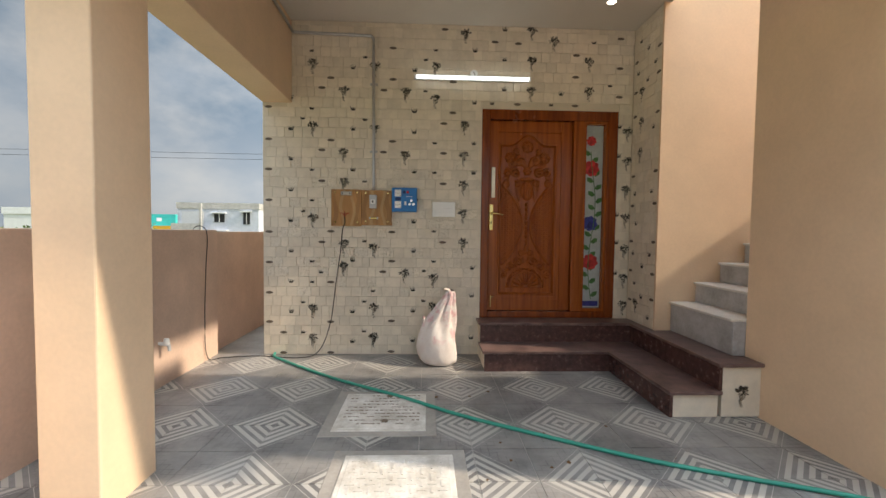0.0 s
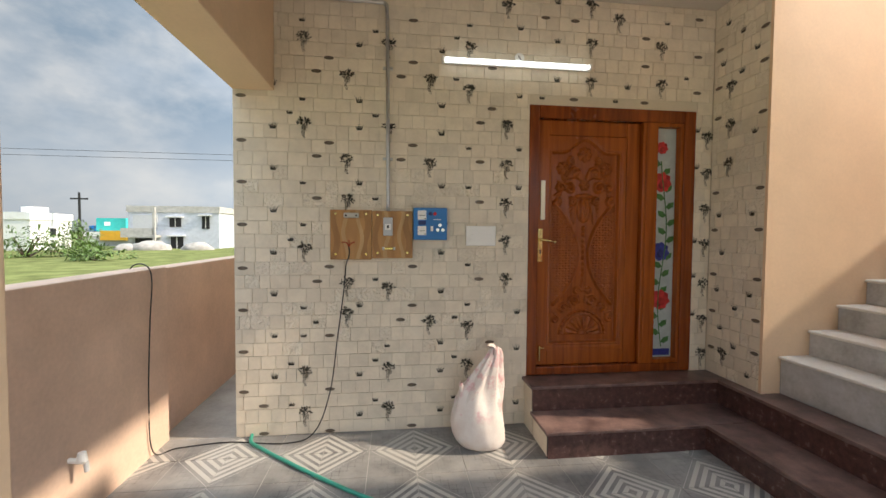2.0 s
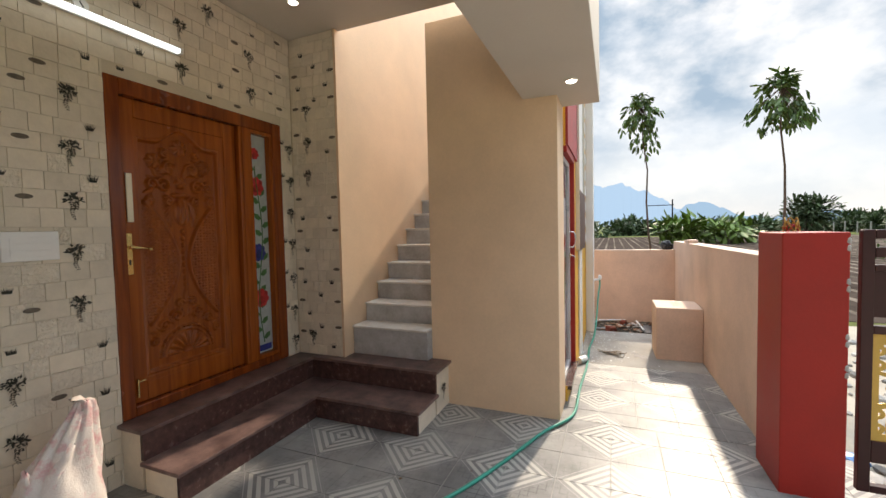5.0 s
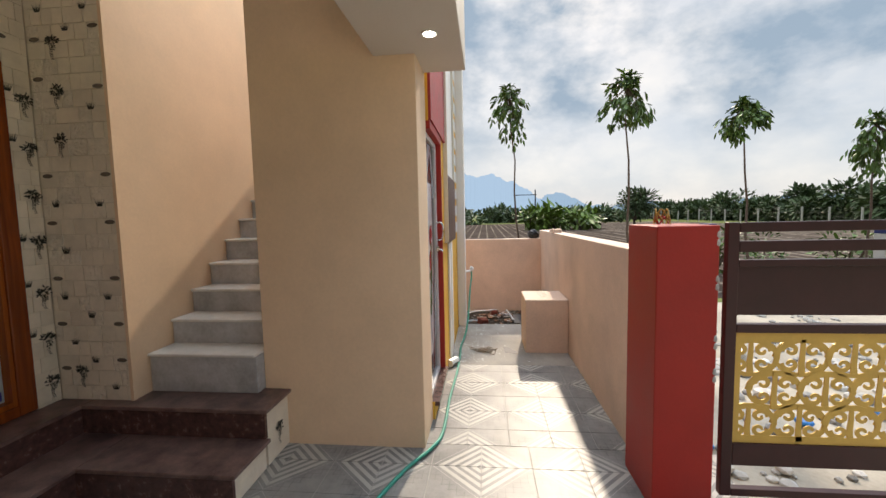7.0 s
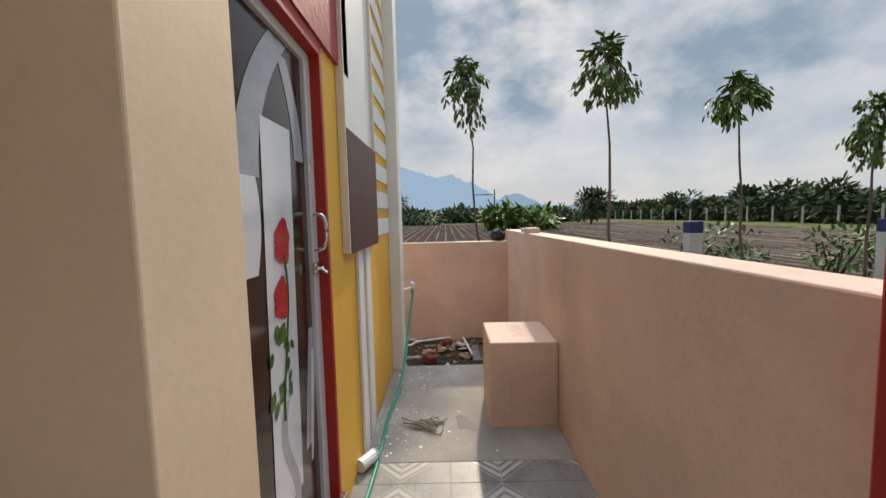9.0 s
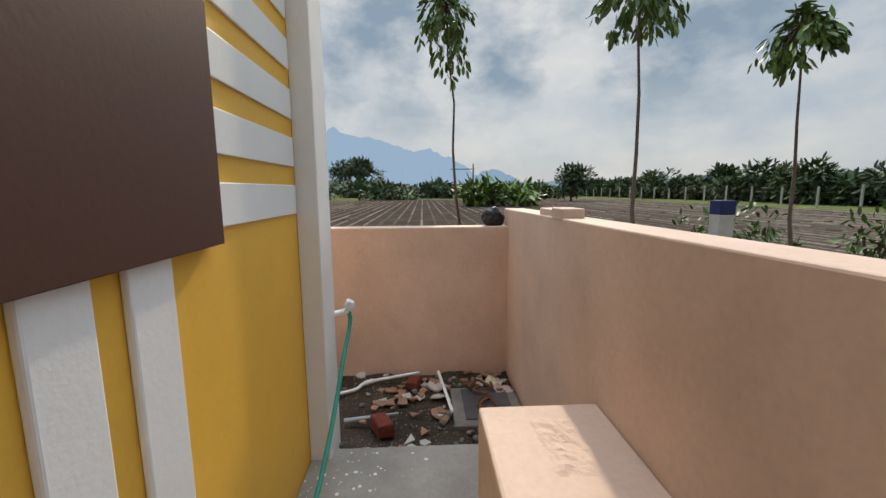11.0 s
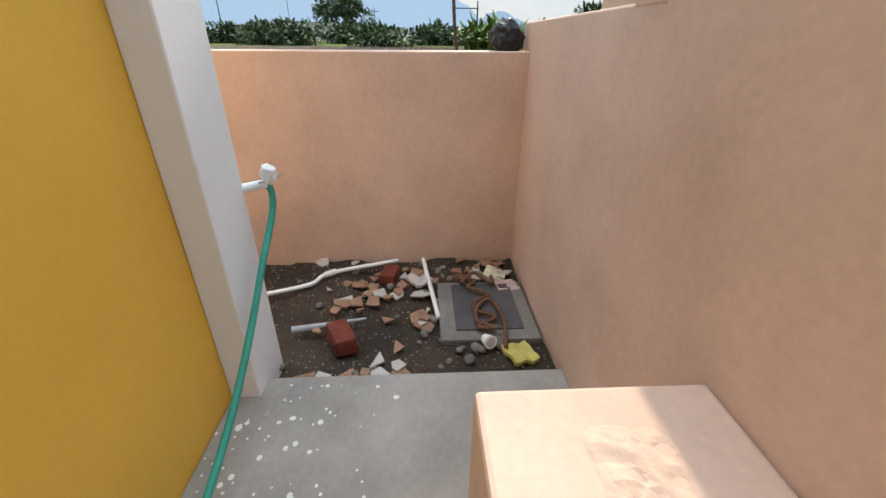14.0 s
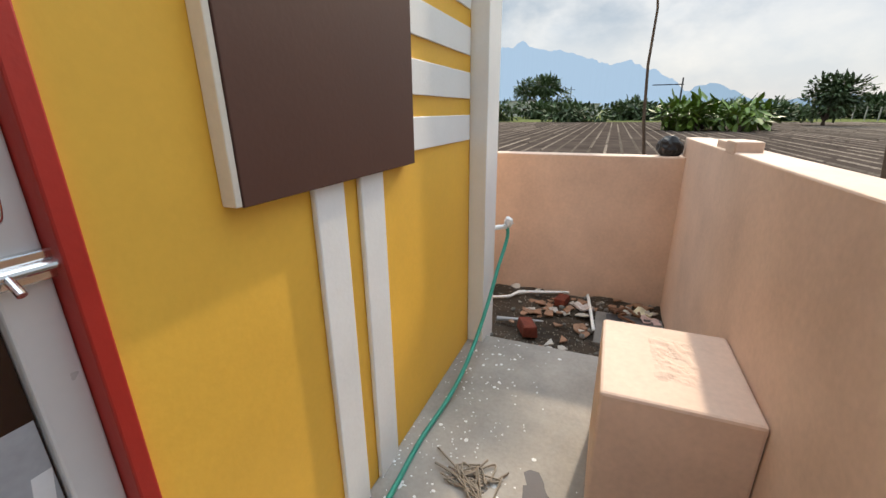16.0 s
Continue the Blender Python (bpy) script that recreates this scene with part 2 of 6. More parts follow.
# ---- building helpers ----
def box(bm, x0, x1, y0, y1, z0, z1, bevel=0.0):
    r = bmesh.ops.create_cube(bm, size=1.0, matrix=Matrix.LocRotScale(((x0 + x1) / 2, (y0 + y1) / 2, (z0 + z1) / 2), None, (x1 - x0, y1 - y0, z1 - z0)))
    if bevel:
        es = list({e for v in r["verts"] for e in v.link_edges})
        bmesh.ops.bevel(bm, geom=es, offset=bevel, segments=2, affect="EDGES", profile=0.5)
    return bm


def boxed(*a, **k):
    return box(bmesh.new(), *a, **k)


def rod(bm, a, b, r, r2=None, seg=12):
    a, b = Vector(a), Vector(b)
    d = b - a
    m = Matrix.Translation((a + b) / 2) @ d.to_track_quat("Z", "Y").to_matrix().to_4x4()
    bmesh.ops.create_cone(bm, cap_ends=True, segments=seg, radius1=r, radius2=r if r2 is None else r2, depth=d.length, matrix=m)
    return bm


def ball(bm, c, r, sc=(1, 1, 1), sub=2):
    bmesh.ops.create_icosphere(bm, subdivisions=sub, radius=r, matrix=Matrix.Translation(c) @ Matrix.Diagonal((*sc, 1)))
    return bm


def mesh_of(name, bm, mat, smooth=False):
    me = bpy.data.meshes.new(name)
    bmesh.ops.recalc_face_normals(bm, faces=bm.faces[:])
    bm.to_mesh(me)
    bm.free()
    me.materials.append(mat)
    if smooth:
        for p in me.polygons:
            p.use_smooth = True
    return me


def part(name, bm, mat, parent, label="", smooth=False):
    ob = new(name, mesh_of(name, bm, mat, smooth))
    ob.parent = parent
    ob.matrix_parent_inverse = parent.matrix_basis.inverted()
    return tagged(ob, label)


def setting(name, bm, mat, label, category):
    return tagged(new(name, mesh_of(name, bm, mat)), label, category, kind="structure")


def thing(name, x, y, z, label, category, group=""):
    ob = new(name)
    ob.matrix_basis = pose(x, y, z)
    ob.empty_display_size = 0.1
    return tagged(ob, label, category, group)


def whole(name, bm, mat, label, category, group="", smooth=False, kind=""):
    return tagged(new(name, mesh_of(name, bm, mat, smooth)), label, category, group, kind)


def tube(name, pts, r, mat, parent=None, label="", category="", res=6):
    """A round cable or hose through some points, as a mesh swept along a smooth line."""
    P = [Vector(p) for p in pts]
    line = []
    for i in range(len(P) - 1):
        p0, p1, p2, p3 = P[max(i - 1, 0)], P[i], P[i + 1], P[min(i + 2, len(P) - 1)]
        for k in range(res):
            s = k / res
            line.append(0.5 * (2 * p1 + (p2 - p0) * s + (2 * p0 - 5 * p1 + 4 * p2 - p3) * s * s + (3 * p1 - p0 - 3 * p2 + p3) * s ** 3))
    line.append(P[-1])
    seg, verts, faces = 10, [], []
    for i, p in enumerate(line):
        d = (line[min(i + 1, len(line) - 1)] - line[max(i - 1, 0)]).normalized()
        side = d.cross(Vector((0, 0, 1)))
        side = side.normalized() if side.length > 0.05 else Vector((1, 0, 0))
        up = side.cross(d)
        for k in range(seg):
            a = 2 * math.pi * k / seg
            verts.append(p + (side * math.cos(a) + up * math.sin(a)) * r)
    for i in range(len(line) - 1):
        for k in range(seg):
            faces.append((i * seg + k, i * seg + (k + 1) % seg, (i + 1) * seg + (k + 1) % seg, (i + 1) * seg + k))
    faces += [tuple(range(seg)), tuple(range((len(line) - 1) * seg, len(line) * seg))]
    me = bpy.data.meshes.new(name)
    me.from_pydata(verts, [], faces)
    me.materials.append(mat)
    for p in me.polygons:
        p.use_smooth = True
    ob = new(name, me)
    if parent:
        ob.parent = parent
        ob.matrix_parent_inverse = parent.matrix_basis.inverted()
    return tagged(ob, label, category)


def flat(bm, pts, y):
    """A flat outline in a wall's plane (x, z)."""
    return bm.faces.new([bm.verts.new((x, y, z)) for x, z in pts])


# ---- large structure ----
WALL_Y, SIDE_Y, SOUTH_Y, BACK_X = 4.26, 1.83, 0.474, 6.945
DX0, DX1, DZ0, DZ1 = 0.735, 2.15, 0.39, 2.54

g = bmesh.new()
bmesh.ops.create_grid(g, x_segments=2, y_segments=2, size=2500)
for v in g.verts:
    v.co.z = -0.32
setting("ground", g, GRASS, "rough grassy open ground reaching to the horizon", "ground")

w = bmesh.new()
box(w, -1.48, DX0, WALL_Y + 0.0065, 4.5, -0.3, 3.37)
box(w, DX1, 2.30, WALL_Y + 0.0065, 4.5, -0.3, 3.37)
box(w, DX0, DX1, WALL_Y + 0.0065, 4.5, DZ1, 3.37)
box(w, DX0, DX1, WALL_Y + 0.0065, 4.5, -0.3, DZ0 - 0.06)
front_wall = setting("wall_front", w, GROUT, "porch wall faced with cream relief tiles", "wall")
w = boxed(2.3065, 2.5, 3.75, 4.5, -0.3, 3.37)
return_wall = setting("wall_return", w, GROUT, "short tiled return wall beside the stairs", "wall")
setting("wall_behind_door", boxed(-1.3, 2.4, 5.6, 5.7, -0.3, 3.3), WHITE, "plain white wall inside the house", "wall")
setting("wall_house_side", boxed(-1.48, -1.28, 4.5, 11, -0.3, 6.4), PEACH, "peach side wall of the house along the alley", "wall")
setting("wall_stair", boxed(2.327, 6.05, 3.735, 3.95, 0.0, 6.4), PEACH, "sunlit peach wall beside the open stairs", "wall")
setting("wall_upper", boxed(-1.48, 2.30, 4.27, 4.5, 3.6, 6.4), PEACH, "peach wall of the upper storey", "wall")
setting("wall_east", boxed(5.76, 5.995, 1.813, 11, -0.3, 3.0), PEACH, "peach end wall of the house", "wall")
w = bmesh.new()
box(w, 2.54, 2.95, SIDE_Y, 2.95, -0.3, 3.36, 0.006)
setting("wall_stair_block", w, PEACH, "smooth peach wall of the room under the stairs", "wall")
w = bmesh.new()
box(w, 2.952, 2.99, 1.9, 2.05, -0.3, 4.4)
box(w, 3.703, 5.80, 1.812, 2.05, -0.3, 4.4)
box(w, 2.95, 3.703, 1.812, 2.05, -0.3, 0.12)
box(w, 2.95, 3.703, 1.812, 2.05, 2.26, 4.4)
setting("wall_side", w, YELLOW, "yellow painted side wall facing the passage", "wall")
setting("wall_under_stair", boxed(2.90, 5.85, 2.85, 2.95, -0.3, 2.9), PEACH, "peach wall along the stairs", "wall")
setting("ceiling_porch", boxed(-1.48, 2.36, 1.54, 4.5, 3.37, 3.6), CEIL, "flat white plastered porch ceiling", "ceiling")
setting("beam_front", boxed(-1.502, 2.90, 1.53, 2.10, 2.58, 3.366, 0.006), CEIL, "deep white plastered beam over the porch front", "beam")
setting("beam_side", boxed(-1.48, -1.19, 2.104, 4.268, 2.555, 3.366, 0.006), PEACH, "peach plastered beam along the porch side", "beam")
setting("pillar", boxed(-1.50, -1.236, 1.85, 2.215, -0.3, 2.553, 0.008), PEACH, "square peach plastered porch pillar", "pillar")
w = bmesh.new()
box(w, -2.12, -1.95, -0.2, 4.28, -0.35, 1.27, 0.006)
box(w, -2.20, -2.03, 4.284, 11, -0.35, 1.25, 0.006)
setting("wall_boundary_west", w, PEACH_OUT, "chest-high peach plastered compound wall", "boundary wall")
w = boxed(2.44, 7.12, 0.30, SOUTH_Y, -0.35, 1.276, 0.008)
for v in w.verts:
    if v.co.z > 1:
        v.co.z += (BACK_X - v.co.x) * 0.010
setting("wall_boundary_south", w, PEACH_OUT, "chest-high peach compound wall along the passage", "boundary wall")
setting("wall_boundary_east", boxed(BACK_X, 7.113, 0.40, 9, -0.35, 1.135, 0.008), PEACH_OUT, "stained peach compound wall behind the rubble", "boundary wall")
setting("wall_stub", boxed(5.65, 5.82, 0.36, 0.476, 1.275, 1.338, 0.006), PEACH_OUT, "low plastered stub on top of the wall", "wall stub")
setting("wall_stub", boxed(5.823, 6.09, 0.33, 0.462, 1.27, 1.325, 0.006), PEACH_OUT, "low plastered stub on top of the wall", "wall stub")
w = boxed(-2.03, 2.0, 0.0, 4.28, -0.3, -0.003)
box(w, 2.001, 2.6, 0.0, 4.28, -0.3, -0.003)
for v in w.verts:
    if v.co.z > -0.1:
        v.co.z -= 0.02 * max(0.0, v.co.x - 2.0)
setting("floor_base", w, FLOOR_JOINT, "mortar bed under the porch tiles", "floor")
setting("floor_alley", boxed(-2.03, -1.48, 4.284, 11, -0.3, -0.01), CEMENT, "dusty cement floor of the side alley", "floor")
w = boxed(2.604, 4.2, SOUTH_Y, 1.811, -0.3, -0.003)
for v in w.verts:
    if v.co.z > -0.1:
        v.co.z -= 0.02 * (v.co.x - 2.0)
setting("floor_passage_base", w, FLOOR_JOINT, "mortar bed under the passage tiles", "floor")
setting("floor_cement", boxed(4.204, 5.845, SOUTH_Y, 1.811, -0.3, -0.045, 0.008), CEMENT, "rough grey cement slab with paint spots", "floor")

# rubble yard
g = bmesh.new()
bmesh.ops.create_grid(g, x_segments=40, y_segments=120, size=0.5, matrix=Matrix.Translation((6.385, 3.2, -0.13)) @ Matrix.Diagonal((1.13, 5.6, 1, 1)))
for v in g.verts:
    v.co.z += 0.05 * noise.noise(v.co * 2.1) + 0.022 * noise.noise(v.co * 9) + 0.01 * noise.noise(v.co * 25)
setting("floor_yard", g, SOIL, "damp bare soil strewn with building rubble", "ground")

# stairs
st = thing("staircase", 2.4, 3.3, 0.38, "open cement staircase with pale rough steps", "stairs")
for i in range(13):
    x0, z1 = 2.45 + 0.228 * i, 0.66 + 0.183 * (i - 0)
    z0 = 0.385 if i == 0 else z1 - 0.21
    x1 = x0 + 0.30 if i < 12 else x0 + 0.75
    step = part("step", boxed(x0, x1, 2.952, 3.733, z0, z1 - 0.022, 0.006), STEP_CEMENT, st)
    # overhanging slab added to draw the lit tread edge
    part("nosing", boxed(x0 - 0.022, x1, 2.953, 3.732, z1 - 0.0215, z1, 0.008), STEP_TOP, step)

# granite entrance steps: lower and upper flight round the corner
gs = thing("entrance_steps", 1.5, 4.0, 0, "dark red granite entrance steps turning a corner", "steps")
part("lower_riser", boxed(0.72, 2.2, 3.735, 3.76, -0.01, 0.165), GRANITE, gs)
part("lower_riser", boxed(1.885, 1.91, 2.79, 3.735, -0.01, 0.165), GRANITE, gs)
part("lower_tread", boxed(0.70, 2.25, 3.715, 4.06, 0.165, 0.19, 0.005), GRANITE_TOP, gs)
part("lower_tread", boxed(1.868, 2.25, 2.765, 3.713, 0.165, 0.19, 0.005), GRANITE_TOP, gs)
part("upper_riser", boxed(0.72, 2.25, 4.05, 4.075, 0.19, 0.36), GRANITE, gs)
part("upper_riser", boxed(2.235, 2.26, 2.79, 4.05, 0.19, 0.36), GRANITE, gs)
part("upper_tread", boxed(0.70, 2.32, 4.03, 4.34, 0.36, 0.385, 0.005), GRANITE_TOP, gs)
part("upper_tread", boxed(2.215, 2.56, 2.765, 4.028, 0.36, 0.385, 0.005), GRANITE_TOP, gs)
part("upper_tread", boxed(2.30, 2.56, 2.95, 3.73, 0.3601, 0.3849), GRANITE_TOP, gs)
for a in ((0.725, 2.5, 4.076, 4.27, 0.0, 0.359), (0.725, 2.2, 3.762, 4.05, 0.0, 0.164), (1.912, 2.235, 2.795, 3.76, 0.0, 0.164), (2.262, 2.54, 2.795, 4.05, 0.0, 0.359)):
    part("cheek", boxed(*a), CREAM_TILE_FAR, gs, "cream tiled cheek of the steps")

# plastered box against the south wall
whole("meter_chamber", boxed(4.60, 5.16, SOUTH_Y + 0.002, 0.96, -0.06, 0.575, 0.012), PEACH_OUT, "peach plastered masonry block against the wall", "chamber")

# corner pilaster and facade trim
setting("pilaster", boxed(5.745, 6.006, 1.70, 1.811, -0.3, 5.2, 0.006), WHITE, "white painted corner pilaster of the house", "pilaster")
setting("trim_red_band", boxed(2.952, 4.19, 1.79, 1.811, 2.27, 4.4), RED_ROUGH, "rough textured red band above the side door", "trim")
# mostly unseen ground sheet, added pale to bounce light into the porch
setting("road", boxed(-60, 8.5, -9, -0.02, -0.35, -0.30), material("pale_dirt", (0.42, 0.37, 0.30), 0.95, 0, 0.3, 1.2, 0.8, 30), "pale dusty dirt road outside the gate, added to bounce light into the porch", "road")

# ---- carved entrance door ----
FY = WALL_Y - 0.004
d = thing("entrance_door", 1.44, 4.3, 0.385, "carved varnished teak entrance door with a flowered glass sidelight", "door")
fr = bmesh.new()
box(fr, DX0, 0.815, FY, 4.40, DZ0, DZ1, 0.006)
box(fr, 2.05, DX1, FY, 4.40, DZ0, DZ1, 0.006)
box(fr, 0.816, 2.049, FY, 4.40, 2.44, DZ1, 0.006)
box(fr, 0.816, 2.049, FY, 4.40, DZ0, 0.455, 0.006)
part("frame", fr, TEAK_DARK, d)
mu = boxed(1.69, 1.80, FY + 0.003, 4.40, 0.456, 2.439, 0.008)
box(mu, 1.715, 1.775, FY - 0.006, FY + 0.004, 0.46, 2.436, 0.004)
part("mullion", mu, TEAK, d)
sf = bmesh.new()
box(sf, 1.801, 1.825, FY + 0.012, 4.36, 0.456, 2.439)
box(sf, 2.025, 2.049, FY + 0.012, 4.36, 0.456, 2.439)
box(sf, 1.826, 2.024, FY + 0.012, 4.36, 2.41, 2.439)
box(sf, 1.826, 2.024, FY + 0.012, 4.36, 0.456, 0.49)
part("sidelight_bead", sf, TEAK, d)

LY = 4.315
leaf = part("leaf", boxed(0.817, 1.688, 4.333, 4.36, 0.458, 2.437, 0.004), TEAK, d)
st_b = bmesh.new()
for a in ((0.819, 0.915, 0.46, 2.435), (1.575, 1.686, 0.46, 2.435), (0.916, 1.574, 2.32, 2.435), (0.916, 1.574, 0.46, 0.58)):
    box(st_b, a[0], a[1], LY - 0.016, 4.3325, a[2], a[3], 0.004)
part("rail", st_b, TEAK, leaf)


CX = 1.225


def carved_relief():
    """The carved field of the leaf: an arched moulding round basket-work, foliage, a vase and a fan."""
    step = 0.0042
    xs = np.arange(0.916, 1.5745, step)
    zs = np.arange(0.581, 2.3195, step)
    X, Z = np.meshgrid(xs, zs)
    S = X - CX
    U = np.abs(S)
    half = 0.278
    H = np.zeros_like(X)

    def ridge(px, pz, r, h):
        d = np.full_like(X, 9.0)
        for (a, b), (c, e) in zip(zip(px, pz), zip(px[1:], pz[1:])):
            q = np.clip(((U - a) * (c - a) + (Z - b) * (e - b)) / ((c - a) ** 2 + (e - b) ** 2 + 1e-9), 0, 1)
            d = np.minimum(d, np.hypot(U - a - q * (c - a), Z - b - q * (e - b)))
        np.maximum(H, h * np.sqrt(np.clip(1 - (d / r) ** 2, 0, 1)), out=H)

    def petal(cx, cz, ang, long, wide, h):
        u = (U - cx) * math.cos(ang) + (Z - cz) * math.sin(ang)
        v = -(U - cx) * math.sin(ang) + (Z - cz) * math.cos(ang)
        q = np.clip(u / long, 0, 1)
        w = wide * np.sin(np.pi * q ** 0.7) + 1e-6
        inside = (u > 0) & (u < long) & (np.abs(v) < w)
        e = h * np.sqrt(np.clip(1 - (v / w) ** 2, 0, 1)) * (0.55 + 0.45 * q) * (1 - 0.45 * np.exp(-(v / 0.003) ** 2))
        np.maximum(H, np.where(inside, e, 0), out=H)

    def spiral(cx, cz, r0, way, turn, r, h):
        k = np.linspace(0, 1, 22)
        a = way + turn * k * 8.2
        ridge(list(cx + r0 * (1 - 0.86 * k) * np.cos(a)), list(cz + r0 * (1 - 0.86 * k) * np.sin(a)), r, h)

    def rosette(cx, cz, r, n):
        d, a = np.hypot(U - cx, Z - cz), np.arctan2(Z - cz, U - cx)
        rim = r * (0.8 + 0.2 * np.abs(np.cos(a * n / 2)))
        e = np.where(d < rim, 0.017 * (0.55 + 0.45 * np.abs(np.cos(a * n / 2)) ** 0.7) * np.sqrt(np.clip(1 - (d / rim) ** 4, 0, 1)), 0)
        e = np.where(d < r * 0.32, 0.022 * np.sqrt(np.clip(1 - (d / (r * 0.36)) ** 2, 0, 1)), e)
        np.maximum(H, e, out=H)

    # basket-work either side of the waist
    waist = 0.045 + 0.20 * np.clip(np.abs(Z - 1.36) / 0.40, 0, 1.3) ** 1.9
    i, j = np.floor(U / 0.026), np.floor(Z / 0.021)
    fx, fz = U / 0.026 - i, Z / 0.021 - j
    along = (i + j) % 2 == 0
    weave = 0.003 + 0.010 * np.where(along, np.sin(np.pi * fz) ** 0.7 * (0.7 + 0.3 * np.sin(np.pi * fx)), np.sin(np.pi * fx) ** 0.7 * (0.35 + 0.3 * np.sin(np.pi * fz)))
    H = np.where((U > waist) & (Z > 0.96) & (Z < 1.76), weave, H)
    zz = np.linspace(0.95, 1.78, 26)
    ww = 0.040 + 0.20 * (np.abs(zz - 1.36) / 0.40) ** 1.9
    ridge(list(np.minimum(ww, 0.262)), list(zz), 0.014, 0.019)
    # vase, neck and hanging bells on the axis
    e = np.clip(1 - (U / 0.062) ** 2 - ((Z - 1.72) / 0.10) ** 2, 0, 1)
    H = np.maximum(H, np.sqrt(e) * (0.024 + 0.004 * np.cos(S * 210)))
    e = np.clip(1 - (U / 0.075) ** 2 - ((Z - 1.835) / 0.022) ** 2, 0, 1)
    H = np.maximum(H, np.sqrt(e) * 0.024)
    for k in range(10):
        zc = 1.575 - 0.048 * k
        e = np.clip(1 - (U / (0.016 - 0.0006 * k)) ** 2 - ((Z - zc) / 0.021) ** 2, 0, 1)
        H = np.maximum(H, np.sqrt(e) * 0.016)
    # foliage of the crest
    rosette(0.0, 2.175, 0.062, 8)
    rosette(0.185, 2.06, 0.055, 7)
    rosette(0.0, 1.925, 0.045, 6)
    for cx, cz, r0, way, turn in ((0.085, 2.02, 0.05, 2.5, -1), (0.125, 1.90, 0.055, 0.4, 1), (0.205, 1.90, 0.042, 3.4, -1), (0.10, 1.79, 0.035, 1.0, 1), (0.225, 1.79, 0.034, 2.0, 1), (0.115, 2.13, 0.032, 4.2, 1)):
        spiral(cx, cz, r0, way, turn, 0.0115, 0.019)
    for k in range(7):
        petal(0.02 + 0.006 * k, 1.95 + 0.01 * k, 1.35 - 0.27 * k, 0.115, 0.019, 0.020)
        petal(0.155 + 0.012 * k, 1.955 - 0.03 * k, 0.9 - 0.42 * k, 0.075, 0.016, 0.018)
        petal(0.05 + 0.005 * k, 1.79 - 0.018 * k, -0.3 - 0.2 * k, 0.085, 0.014, 0.017)
    # fan in a beaded half ring, finial and scrolls above it
    d, a = np.hypot(U, Z - 0.70), np.arctan2(Z - 0.70, S)
    on = Z > 0.70
    H = np.where(on & (d > 0.045) & (d < 0.155), np.maximum(H, 0.004 + 0.014 * np.abs(np.cos(a * 8.5)) ** 0.8 * np.sin(np.pi * np.clip((d - 0.04) / 0.125, 0, 1)) ** 0.5), H)
    H = np.where(on & (d < 0.04), np.maximum(H, 0.022 * np.sqrt(np.clip(1 - (d / 0.042) ** 2, 0, 1))), H)
    H = np.where(on & (np.abs(d - 0.167) < 0.008), np.maximum(H, 0.014), H)
    bead = np.clip(1 - ((d - 0.195) / 0.012) ** 2 - (np.sin(a * 15) * 0.9) ** 2 * 0.9, 0, 1)
    H = np.where(on & (np.abs(d - 0.195) < 0.013), np.maximum(H, 0.015 * np.sqrt(bead)), H)
    for cx, cz, r0, way, turn in ((0.075, 0.975, 0.045, 0.3, 1), (0.165, 0.92, 0.042, 2.6, -1), (0.235, 0.83, 0.034, 1.6, 1), (0.05, 1.06, 0.03, 3.0, -1)):
        spiral(cx, cz, r0, way, turn, 0.010, 0.017)
    for k in range(6):
        petal(0.02 + 0.035 * k, 0.955 - 0.018 * k, 1.4 - 0.2 * k, 0.075, 0.014, 0.016)
    petal(0.0, 1.05, math.pi / 2, 0.13, 0.022, 0.018)
    # arched moulding: beyond it the face is level with the rails
    top = 2.175 + 0.105 * np.clip(np.cos(np.clip(U / 0.19, 0, 1) * math.pi) * 0.5 + 0.5, 0, 1)
    edge = np.maximum(U - half, np.maximum(Z - top, 0.645 - Z))
    H = np.where(edge > -0.02, H * np.clip(-edge / 0.02, 0, 1), H)
    mould = 0.031 * np.clip(edge / 0.016, 0, 1) ** 0.6 + 0.007 * np.exp(-((edge - 0.012) / 0.006) ** 2) - 0.005 * np.exp(-((edge - 0.030) / 0.004) ** 2)
    H = np.where(edge > 0, mould, H)
    H = np.where(edge > 0, H, H * 1.65)
    n, m = X.shape
    verts = np.stack([X, 4.3315 - H, Z], -1).reshape(-1, 3)
    k = np.arange(n * m).reshape(n, m)
    faces = np.stack([k[:-1, :-1], k[:-1, 1:], k[1:, 1:], k[1:, :-1]], -1).reshape(-1, 4)
    me = bpy.data.meshes.new("carved_panel")
    me.from_pydata(verts.tolist(), [], faces.tolist())
    me.materials.append(TEAK)
    me.polygons.foreach_set("use_smooth", [True] * len(me.polygons))
    return me


panel = new("carved_panel", carved_relief())
panel.parent = leaf
panel.matrix_parent_inverse = leaf.matrix_world.inverted()
tagged(panel, "deeply carved arched panel with vase, basketwork and fan")
hd = boxed(0.826, 0.866, LY - 0.024, LY - 0.016, 1.30, 1.57, 0.004)
handle = part("lock_plate", hd, BRASS, leaf, "polished brass lock plate")
hb = rod(bmesh.new(), (0.846, LY - 0.02, 1.48), (0.846, LY - 0.065, 1.48), 0.011)
rod(hb, (0.846, LY - 0.06, 1.48), (0.955, LY - 0.06, 1.465), 0.010, 0.006)
ball(hb, (0.955, LY - 0.06, 1.462), 0.012)
part("lever", hb, BRASS, handle, smooth=True)
part("keyhole", boxed(0.841, 0.851, LY - 0.026, LY - 0.0235, 1.365, 1.40), BLACK, handle)
